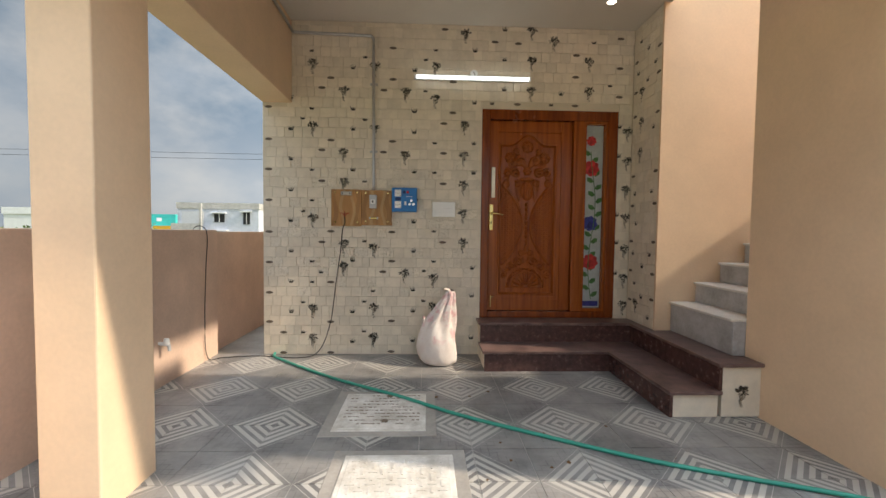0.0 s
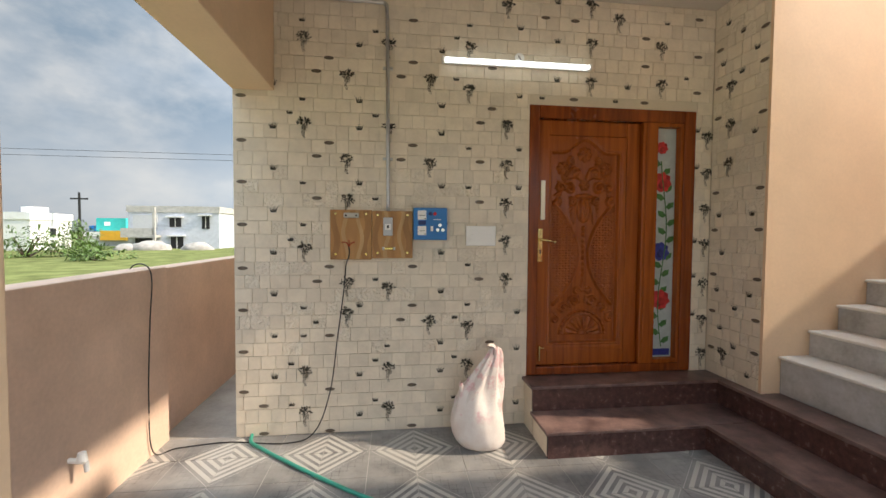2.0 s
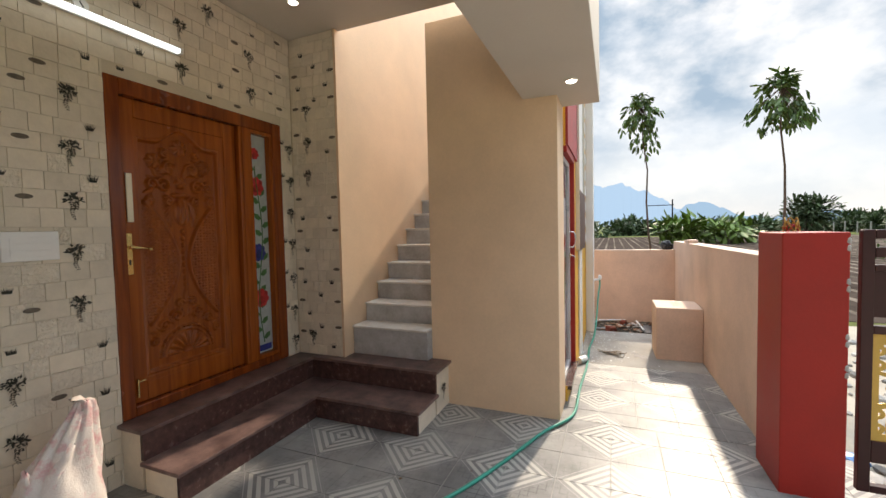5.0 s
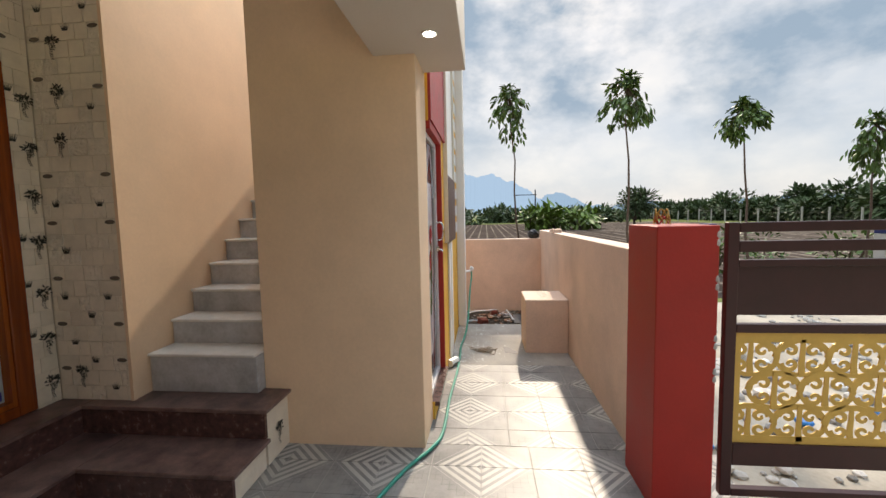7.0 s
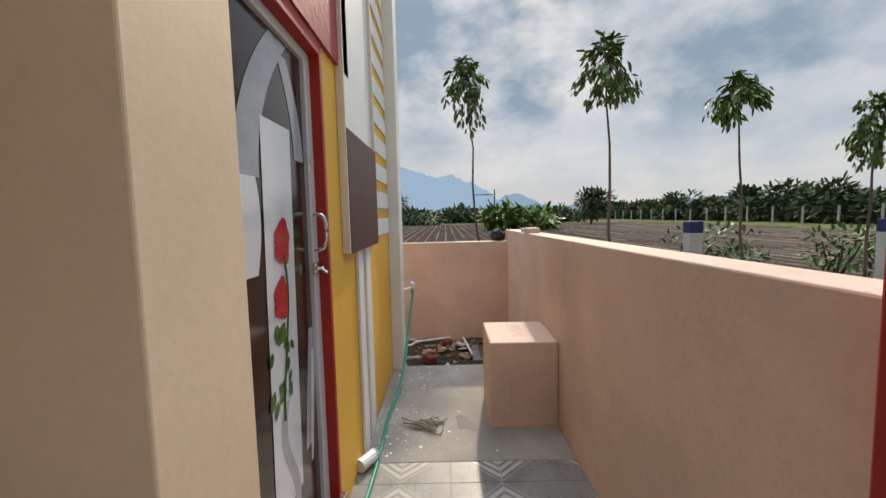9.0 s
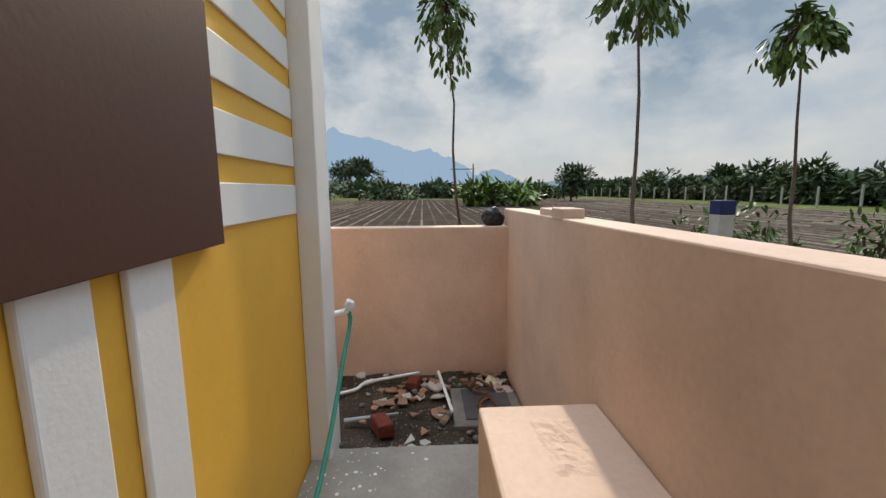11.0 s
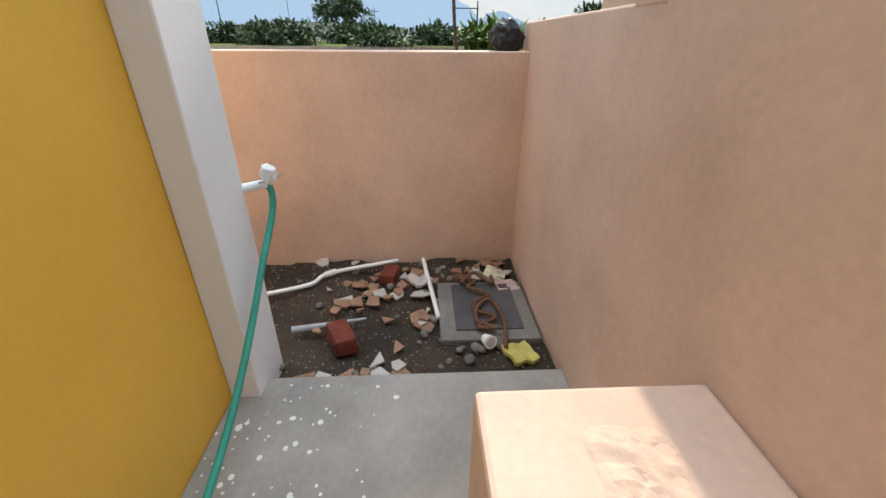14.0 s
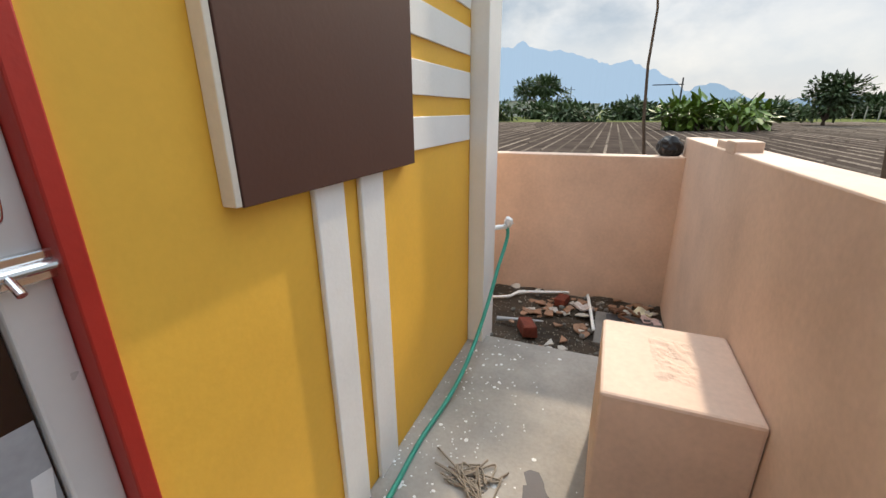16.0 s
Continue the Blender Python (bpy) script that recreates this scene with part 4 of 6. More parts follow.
def band(x_of, z0, z1, wide, mat, y, n=18):
    bm = bmesh.new()
    rows = []
    for i in range(n + 1):
        z = z0 + (z1 - z0) * i / n
        x = x_of(i / n)
        rows.append((bm.verts.new((max(3.05, x - wide / 2), y, z)), bm.verts.new((min(3.685, x + wide / 2), y, z))))
    for a, b in zip(rows, rows[1:]):
        bm.faces.new((a[0], a[1], b[1], b[0]))
    part("printed_band", bm, mat, DPAN)


band(lambda s: 3.345 + 0.052 * s, 0.40, 1.83, 0.26, PW, 1.8635)
band(lambda s: 3.16 + 0.30 * s * s, 1.62, 2.15, 0.16, PG, 1.8645)
band(lambda s: 3.62 - 0.14 * s * s, 1.72, 2.10, 0.10, PG, 1.8642)
band(lambda s: 3.13 + 0.04 * math.sin(3 * s), 1.30, 1.66, 0.13, PW, 1.8648)
band(lambda s: 3.10 + 0.25 * s * s, 0.18, 0.52, 0.09, PG, 1.8648)
band(lambda s: 3.58 + 0.10 * s, 0.50, 1.0, 0.10, PG, 1.8648)
band(lambda s: 3.60 + 0.07 * s, 0.42, 0.9, 0.03, PW, 1.8646)
band(lambda s: 3.37 + 0.05 * math.sin(6 * s), 0.26, 0.8, 0.06, PG, 1.8630)


def printed_rose(cx, cz, r):
    bm = bmesh.new()
    for k in range(13):
        a = k * 2.39996
        q = r * math.sqrt(k / 13) * 0.75
        c = (cx + q * 0.75 * math.cos(a), cz + q * math.sin(a))
        flat(bm, [(c[0] + r * 0.42 * math.cos(b), c[1] + r * 0.45 * math.sin(b)) for b in [0.9 * j for j in range(7)]], 1.8622 - k * 0.0002)
    part("printed_flower", bm, PR, DPAN)


printed_rose(3.395, 1.395, 0.085)
printed_rose(3.36, 1.19, 0.078)
lv = bmesh.new()
rng = random.Random(5)
for k in range(16):
    x, z, a = 3.345 + rng.uniform(-0.09, 0.08), rng.uniform(0.82, 1.12), rng.uniform(-2.6, -0.6)
    L0 = rng.uniform(0.05, 0.085)
    flat(lv, [(x + L0 * u * math.cos(a) - v * math.sin(a) * L0, z + L0 * u * math.sin(a) + v * math.cos(a) * L0) for u, v in ((0, 0), (0.3, 0.28), (0.7, 0.22), (1, 0), (0.7, -0.22), (0.3, -0.28))], 1.8618 - k * 0.0001)
part("printed_leaf", lv, PGR, DPAN)
tube("printed_stem", [(3.40, 1.861, 1.35), (3.42, 1.861, 1.2), (3.38, 1.861, 1.0), (3.34, 1.861, 0.85), (3.33, 1.861, 0.74)], 0.004, PGR, DPAN)
tube("pull_handle", [(3.705, 1.845, 1.50), (3.705, 1.80, 1.49), (3.705, 1.785, 1.42), (3.705, 1.80, 1.35), (3.705, 1.845, 1.34)], 0.008, CHROME, sd)
lt = boxed(3.665, 3.79, 1.828, 1.844, 1.235, 1.285, 0.003)
rod(lt, (3.655, 1.82, 1.26), (3.79, 1.82, 1.26), 0.009)
rod(lt, (3.70, 1.82, 1.26), (3.70, 1.79, 1.235), 0.007)
part("latch", lt, CHROME, sd, "steel sliding latch")

sd.location.x -= 0.097

# ---- facade trim over the passage ----
pn = thing("wall_panel", 4.45, 1.8, 1.28, "tall framed facade panel, brown below and white above", "wall panel")
CREAM = material("cream_edge", (0.76, 0.70, 0.60), 0.55)
part("side_fin", boxed(3.978, 3.996, 1.768, 1.811, 1.285, 4.4, 0.003), CREAM, pn)
part("side_fin", boxed(4.86, 4.886, 1.766, 1.811, 1.962, 4.4, 0.003), CREAM, pn)
part("brown_board", boxed(3.997, 4.886, 1.765, 1.811, 1.282, 1.96, 0.003), BROWN, pn, "dark brown painted lower board")
part("white_board", boxed(3.997, 4.859, 1.79, 1.811, 1.962, 4.4), WHITE, pn)
for x0, x1 in ((4.27, 4.415), (4.51, 4.665)):
    setting("trim_strip", boxed(x0, x1, 1.79, 1.811, -0.05, 1.281, 0.006), WHITE, "raised white vertical plaster strip on the yellow wall", "trim")
for k in range(13):
    z = 1.325 + k * 0.2275
    whole("facade_bar", boxed(4.89, 5.725, 1.80, 1.811, z, z + 0.14, 0.004), WHITE, "raised white horizontal bar on the yellow wall", "facade bar", "facade bars")
dp = thing("drain_outlet", 4.26, 1.76, -0.02, "grey plastic drain pipe end at the wall foot", "pipe")
part("pipe", rod(bmesh.new(), (4.10, 1.80, 0.0), (4.22, 1.74, -0.005), 0.04), WHITE_PLASTIC, dp)
part("grate", rod(bmesh.new(), (4.222, 1.739, -0.005), (4.232, 1.734, -0.005), 0.042, seg=20), GREYP, dp)

# ---- gate post and gate ----
gp = thing("gate_post", 2.23, 0.41, -0.1, "square red painted gate post with chipped edge", "gate post")
part("shaft", boxed(2.03, 2.437, 0.266, 0.56, -0.35, 1.485, 0.006), RED, gp)
for z in (1.44, 1.40, 1.22, 1.18, 0.92, 0.88, 0.75, 0.71):
    part("chip", ball(bmesh.new(), (2.032, 0.272, z), 0.022, (0.35, 0.5, 1.0), 1), CONCRETE, gp, "bare chipped plaster")
og = thing("garland", 2.25, 0.45, 1.487, "dried yellow and red thread garland on the post", "garland")
for k in range(9):
    a = k * 0.8
    tube("thread", [(2.25 + 0.05 * math.cos(a), 0.45 + 0.04 * math.sin(a), 1.49), (2.25 + 0.03 * math.cos(a + 1), 0.45 + 0.03 * math.sin(a + 1), 1.53 + 0.02 * (k % 3)), (2.25 + 0.045 * math.cos(a + 2), 0.45 + 0.04 * math.sin(a + 2), 1.51)], 0.004, material("thread", (0.36, 0.20, 0.035) if k % 3 else (0.35, 0.03, 0.03), 0.7), og)
GM = material("maroon_gate_paint", (0.045, 0.012, 0.012), 0.35, 0, 0.2, 6, 0.05)
GOLD = material("gold_gate_sheet", (0.62, 0.40, 0.10), 0.38, 0.3, 0.12, 5, 0.05)
gt = thing("metal_gate", 2.12, -0.6, -0.2, "open maroon steel gate with a gold scroll-cut panel", "gate")
gx, ya, yb = 2.10, 0.19, -1.45
part("stile", boxed(gx, gx + 0.04, ya - 0.055, ya, 0.05, 1.495, 0.004), GM, gt)
part("stile", boxed(gx, gx + 0.04, yb, yb + 0.055, 0.05, 1.495, 0.004), GM, gt)
for z0, z1 in ((1.445, 1.494), (1.345, 1.40), (1.27, 1.305), (0.93, 0.975), (0.22, 0.34), (0.05, 0.09)):
    part("rail", boxed(gx, gx + 0.04, yb + 0.056, ya - 0.056, z0, z1, 0.003), GM, gt)
part("sheet", boxed(gx + 0.015, gx + 0.02, yb + 0.056, ya - 0.056, 1.02, 1.269), GM, gt)
# scroll-cut sheet: a flat plate with a frame and interlaced rings and scrolls
gf = bmesh.new()
Y0, Y1, Z0, Z1 = yb + 0.057, ya - 0.057, 0.341, 0.929
for a in ((Y0, Y0 + 0.03, Z0, Z1), (Y1 - 0.03, Y1, Z0, Z1), (Y0 + 0.03, Y1 - 0.03, Z0, Z0 + 0.04), (Y0 + 0.03, Y1 - 0.03, Z1 - 0.05, Z1)):
    box(gf, gx + 0.012, gx + 0.018, *a)
part("panel_border", gf, GOLD, gt)


layer = [0]


def scroll(pts, wide):
    bm = bmesh.new()
    layer[0] = (layer[0] + 1) % 12
    gx = 2.10 + 0.0005 * layer[0]
    rows = []
    for i, (y, z) in enumerate(pts):
        a, b = Vector(pts[max(0, i - 1)]), Vector(pts[min(len(pts) - 1, i + 1)])
        n = (b - a).normalized()
        n = Vector((-n.y, n.x)) * wide * (1 - 0.5 * i / len(pts))
        rows.append([bm.verts.new((gx + 0.012 + t, min(Y1, max(Y0, y + s * n.x)), min(Z1, max(Z0, z + s * n.y)))) for s, t in ((-1, 0), (1, 0), (1, 0.006), (-1, 0.006))])
    for p, q in zip(rows, rows[1:]):
        for k in range(4):
            bm.faces.new((p[k], p[(k + 1) % 4], q[(k + 1) % 4], q[k]))
    return bm


for i in range(6):
    for j in range(3):
        cy, cz = Y1 - 0.08 - i * 0.245 - (0.12 if j % 2 else 0), Z1 - 0.13 - j * 0.175
        if cy - 0.12 < Y0:
            continue
        part("scroll", scroll([(cy + 0.125 * math.cos(a), cz + 0.092 * math.sin(a)) for a in [k * 0.35 for k in range(19)]], 0.017), GOLD, gt)
        for s in (-1, 1):
            for u in (-1, 1):
                part("scroll", scroll([(cy + s * (0.055 + 0.042 * (1 - k / 16) * math.cos(k * 0.5)), cz + u * (0.035 + 0.036 * (1 - k / 16) * math.sin(k * 0.5))) for k in range(14)], 0.013), GOLD, gt)
        part("scroll", scroll([(cy, cz - 0.095), (cy + 0.004, cz - 0.03), (cy, cz + 0.03), (cy, cz + 0.095)], 0.016), GOLD, gt)

def slope_at(x):
    return -0.02 * max(0.0, x - 2.0)


# ---- rubble in the yard ----
rng = random.Random(11)


def shard(r, thick, sides):
    bm = bmesh.new()
    lo, hi = [], []
    for k in range(sides):
        a = 2 * math.pi * (k + rng.uniform(-0.3, 0.3)) / sides
        q = r * rng.uniform(0.6, 1.15)
        lo.append(bm.verts.new((q * math.cos(a), q * math.sin(a), 0)))
        hi.append(bm.verts.new((q * math.cos(a), q * math.sin(a), thick)))
    bm.faces.new(lo)
    bm.faces.new(hi)
    for k in range(sides):
        bm.faces.new((lo[k], lo[(k + 1) % sides], hi[(k + 1) % sides], hi[k]))
    return bm


def stone(r):
    bm = ball(bmesh.new(), (0, 0, 0), r, (1, rng.uniform(0.7, 1), rng.uniform(0.5, 0.8)), 2)
    o = Vector((rng.random() * 50, 0, 0))
    for v in bm.verts:
        v.co *= 1 + 0.35 * noise.noise(v.co * (1.4 / r) + o)
    return bm


def put(name, bm, mat, x, y, z, rz, tilt, label, category, group, smooth=False):
    ob = whole(name, bm, mat, label, category, group, smooth)
    ob.matrix_basis = pose(x, y, z, tilt, tilt * 0.6, rz)
    return ob


CLAY = material("broken_terracotta", (0.33, 0.185, 0.115), 0.8, 0, 0.3, 15, 0.3)
PALE = material("broken_white_tile", (0.50, 0.46, 0.41), 0.5, 0, 0.15, 15, 0.2)
STONE = material("rubble_stone", (0.19, 0.175, 0.155), 0.9, 0, 0.35, 12, 0.8)
BRICK = material("red_brick", (0.17, 0.036, 0.02), 0.85, 0, 0.4, 14, 0.9, 60)
ZG = -0.118
for (cx, cy, n, spread) in ((6.55, 1.32, 20, 0.13), (6.78, 0.68, 14, 0.1), (6.7, 1.2, 12, 0.2), (6.4, 1.1, 22, 0.45), (6.1, 1.25, 9, 0.3)):
    for k in range(n):
        m = CLAY if rng.random() < 0.62 else PALE
        put("tile_shard", shard(rng.uniform(0.025, 0.06), 0.009, rng.choice((3, 4, 5))), m, min(6.9, max(5.9, cx + rng.gauss(0, spread * 0.7))), max(0.53, cy + rng.gauss(0, spread)), ZG + rng.uniform(0.0, 0.02), rng.uniform(0, 360), rng.uniform(-12, 12),
            "broken terracotta tile shard on the soil" if m is CLAY else "broken pale tile shard on the soil", "shard", "tile shards")
for k in range(38):
    x, y = rng.uniform(5.9, 6.9), rng.uniform(0.55, 1.9)
    if k < 14:
        x, y = rng.uniform(5.95, 6.15), rng.uniform(0.65, 1.0)
    put("rubble_stone", stone(rng.uniform(0.012, 0.03)), STONE, x, y, ZG + 0.012, rng.uniform(0, 360), 0, "rough grey rubble stone on the soil", "stone", "rubble stones", True)
gr = bmesh.new()
for k in range(1500):
    x, y, r = rng.uniform(5.83, 6.93), rng.uniform(0.49, 2.4), rng.uniform(0.002, 0.007)
    bmesh.ops.create_cone(gr, cap_ends=True, segments=5, radius1=r, radius2=r * 0.5, depth=r, matrix=Matrix.Translation((x, y, -0.13 + 0.05 * noise.noise(Vector((x, y, -0.13)) * 2.1) + 0.022 * noise.noise(Vector((x, y, -0.13)) * 9) + r * 0.3)))
whole("gravel", gr, by_island(material("gravel_chips", (0.26, 0.23, 0.19), 0.9), 0.5), "small pale gravel chips scattered on soil", "gravel", kind="stuff")
for x, y, rz, s in ((6.13, 1.46, 25, 1.0), (6.72, 1.27, -10, 0.85)):
    bm = boxed(-0.095 * s, 0.095 * s, -0.055 * s, 0.055 * s, 0, 0.085 * s, 0.012)
    for v in bm.verts:
        v.co += Vector((noise.noise(v.co * 30 + Vector((x, y, 0))), noise.noise(v.co * 25), noise.noise(v.co * 28))) * 0.01
    put("brick", bm, BRICK, x, y, ZG - 0.01, rz, 4, "broken dark red clay brick on the soil", "brick", "loose bricks")
for pts, lab in ((((6.50, 2.0, -0.08), (6.60, 1.72, -0.075), (6.72, 1.62, -0.07), (6.86, 1.22, -0.07)), "white plastic water pipe offcut with a joint"), (((6.90, 1.06, -0.085), (6.28, 0.985, -0.09)), "straight white plastic pipe offcut")):
    p = thing("pipe_offcut", *pts[0], lab + " lying on soil", "pipe", "pipe offcuts")
    tube("pipe", pts, 0.013, WHITE_PLASTIC, p)
    for q in pts[1:-1][-1:]:
        part("socket", rod(bmesh.new(), (q[0] - 0.02, q[1] + 0.03, q[2]), (q[0] + 0.02, q[1] - 0.03, q[2]), 0.018), WHITE_PLASTIC, p)
whole("pipe_piece", rod(bmesh.new(), (6.22, 1.72, -0.10), (6.30, 1.36, -0.10), 0.018, 0.006), material("dusty_grey_pipe", (0.42, 0.43, 0.44), 0.6), "grey pipe half sunk in the soil", "pipe")
cb = thing("inspection_cover", 6.3, 0.72, -0.12, "cement inspection chamber with a dark slab lid", "inspection cover")
part("kerb", boxed(6.10, 6.62, 0.49, 0.98, -0.2, -0.092, 0.006), material("dirty_cement", (0.22, 0.20, 0.18), 0.85, 0, 0.3, 6, 0.5), cb)
part("slab", boxed(6.17, 6.58, 0.56, 0.90, -0.094, -0.083, 0.003), material("dark_slab", (0.09, 0.085, 0.09), 0.5, 0, 0.4, 6, 0.3), cb)
rp = thing("coir_rope", 6.4, 0.7, -0.07, "tangled brown coir rope on the slab", "rope")
tube("strand", [(6.62 + 0.02 * math.sin(k), 0.84 - k * 0.006 + 0.05 * math.sin(k * 1.9), -0.06) for k in range(6)] + [(6.58 - 0.07 * k + 0.0 * k, 0.76 + 0.06 * math.sin(k * 2.2), -0.062 + 0.006 * (k % 2)) for k in range(7)] + [(6.15, 0.70, -0.06), (6.2, 0.79, -0.06), (6.32, 0.78, -0.06), (6.38, 0.70, -0.055), (6.2, 0.66, -0.058), (6.03, 0.68, -0.09)], 0.011, material("coir", (0.17, 0.08, 0.045), 0.9, 0, 0.4, 60, 0.8, 200), rp)
tube("strand", [(6.63, 0.66 + 0.0 * k, -0.06) if k == 0 else (6.6 - 0.06 * math.sin(k * 1.5), 0.62 + 0.045 * k, -0.05) for k in range(6)], 0.011, bpy.data.materials["coir"], rp)
for x, y, rz, c, lab in ((6.0, 0.62, 20, (0.58, 0.50, 0.14), "crumpled yellow and white paper packet"), (6.72, 0.62, -20, (0.72, 0.68, 0.5), "torn printed card packet"), (6.58, 0.58, 10, (0.62, 0.45, 0.42), "torn pink paper packet"), (6.66, 1.08, 30, (0.55, 0.48, 0.45), "crumpled paper bag")):
    bm = bmesh.new()
    bmesh.ops.create_grid(bm, x_segments=8, y_segments=8, size=0.065)
    for v in bm.verts:
        v.co.z = 0.02 + 0.025 * noise.noise(v.co * 18 + Vector((x * 9, 0, 0)))
    r = bmesh.ops.extrude_face_region(bm, geom=bm.faces[:])
    for v in [e for e in r["geom"] if isinstance(e, bmesh.types.BMVert)]:
        v.co.z -= 0.018
    put("paper_packet", bm, material("paper", c, 0.7, 0, 0.2, 14, 0.3), x, y, ZG + 0.012, rz, 5, lab + " in the rubble", "packet", "litter")
cu = thing("paper_cup", 6.06, 0.76, -0.1, "white paper cup tipped over among stones", "cup")
part("wall", rod(bmesh.new(), (6.09, 0.77, -0.075), (6.04, 0.75, -0.06), 0.022, 0.034, 18), WHITE_PLASTIC, cu)
# grey disc on the closed mouth paints the shaded inside
part("mouth_shade", rod(bmesh.new(), (6.0402, 0.75, -0.0601), (6.038, 0.749, -0.0595), 0.024, 0.024, 18), GREYP, cu)
# dark object of unknown kind at the wall corner, modelled as a crumpled lump
bs = ball(bmesh.new(), (0, 0, 0), 0.10, (0.8, 0.95, 0.85), 3)
for v in bs.verts:
    v.co *= 1 + 0.3 * noise.noise(v.co * 9) + 0.22 * noise.noise(v.co * 30)
put("dark_lump", bs, BLACK, 7.05, 0.58, 1.205, 0, 0, "dark unidentified object on top of the wall, shaped as a crumpled lump", "bag", "")

# paint spots and debris on the cement slab
spots = bmesh.new()
for k in range(260):
    x, y = rng.uniform(4.25, 5.8), 1.80 - abs(rng.gauss(0, 0.28))
    if y < 0.97 and x > 4.58:
        continue
    r = rng.uniform(0.002, 0.006) if rng.random() < 0.88 else rng.uniform(0.008, 0.013)
    bmesh.ops.create_cone(spots, cap_ends=True, segments=9, radius1=r, radius2=r * 0.9, depth=0.0012, matrix=Matrix.Translation((x, y, -0.0443)) @ Matrix.Diagonal((rng.uniform(0.7, 1.3), 1, 1, 1)))
whole("paint_spots", spots, WHITE, "dried white paint drips on the cement slab", "paint spots", kind="stuff")
nest = thing("twine_heap", 4.62, 1.42, -0.04, "small heap of dry brown twine on cement", "twine")
for k in range(9):
    tube("twine", [(4.62 + rng.gauss(0, 0.055), 1.42 + rng.gauss(0, 0.07), -0.038 + 0.006 * j % 0.02) for j in range(6)], 0.004, material("dry_twine", (0.26, 0.215, 0.17), 0.9), nest)
wet = shard(0.10, 0.001, 17)
put("dark_stain", wet, material("dark_cement_stain", (0.10, 0.09, 0.095), 0.6), 4.66, 1.14, -0.0445, 20, 0, "dark dried patch on the cement slab", "stain", "").scale = (1.2, 0.7, 1)
pr = bmesh.new()
bmesh.ops.create_grid(pr, x_segments=30, y_segments=16, size=0.5, matrix=Matrix.Translation((4.90, 0.70, 0.5765)) @ Matrix.Diagonal((0.34, 0.17, 1, 1)))
for v in pr.verts:
    e = max(0, 1 - max(abs((v.co.x - 4.9) / 0.17), abs((v.co.y - 0.70) / 0.085)) ** 4)
    v.co.z += e * (0.010 * noise.noise(v.co * 22) + 0.006 * noise.noise(v.co * 50) + 0.006) - 0.003
whole("rough_plaster_patch", pr, PEACH_OUT, "rough unfinished plaster patch on the block", "plaster patch")

litter = random.Random(31)
for k in range(16):
    x, y = litter.uniform(0.2, 2.4), litter.uniform(1.9, 3.6)
    if x > 1.8 and y > 2.7:
        continue
    lf = shard(litter.uniform(0.006, 0.018), 0.002, 5)
    put("dry_leaf", lf, material("dry_leaf", (0.16, 0.09, 0.04), 0.8), x, y, 0.003 + slope_at(x), litter.uniform(0, 360), 6, "small brown dry leaf on the tiles", "leaf", "fallen leaves")

# ---- outside: field, trees, fence, hills ----
fb = bmesh.new()
box(fb, 9.0, 75, -30, 60, -0.5, -0.31)
setting("field", fb, FIELD, "brown ploughed field behind the house", "field")
fur = bmesh.new()
fr_rng = random.Random(3)
for i in range(120):
    y = -29 + i * 0.72
    x0 = 9.5
    while x0 < 74:
        ln = fr_rng.uniform(5, 14)
        a, b = x0, min(74.5, x0 + ln)
        h = fr_rng.uniform(0.02, 0.05)
        vs = [fur.verts.new(p) for p in ((a, y - 0.07, -0.312), (b, y - 0.07, -0.312), (b, y + 0.07, -0.312), (a, y + 0.07, -0.312), (a, y + fr_rng.uniform(-0.05, 0.05), -0.31 + h), (b, y, -0.31 + h * fr_rng.uniform(0.6, 1.1)))]
        for f in ((0, 1, 5, 4), (3, 4, 5, 2), (0, 4, 3), (1, 2, 5)):
            fur.faces.new([vs[k] for k in f])
        x0 += ln + fr_rng.uniform(0.1, 1)
whole("furrows", fur, by_island(material("pale_clods", (0.22, 0.18, 0.145), 1.0, 0, 0.4, 3, 0.6, 20, spec=0.0), 0.5), "long ploughed ridges of dry soil", "furrows", kind="stuff")


def leaf_cloud(points, size, r, droop=0.5):
    """Many small pointed leaves round the given places, as one mesh."""
    verts, faces = [], []
    for p, out in points:
        d = (out + Vector((r.gauss(0, 0.5), r.gauss(0, 0.5), r.gauss(0, 0.35) - droop))).normalized()
        s = d.cross(Vector((r.gauss(0, 0.4), r.gauss(0, 0.4), 1))).normalized()
        L0 = size * r.uniform(0.6, 1.25)
        up = s.cross(d)
        i = len(verts)
        verts += [p, p + d * L0 * 0.35 + s * L0 * 0.17 + up * L0 * 0.05, p + d * L0 * 0.75 + s * L0 * 0.14, p + d * L0, p + d * L0 * 0.75 - s * L0 * 0.14, p + d * L0 * 0.35 - s * L0 * 0.17 + up * L0 * 0.05]
        faces += [(i, i + 1, i + 2, i + 3), (i, i + 3, i + 4, i + 5)]
    return verts, faces


def from_lists(name, verts, faces, mat):
    me = bpy.data.meshes.new(name)
    me.from_pydata(verts, [], faces)
    me.materials.append(mat)
    return me


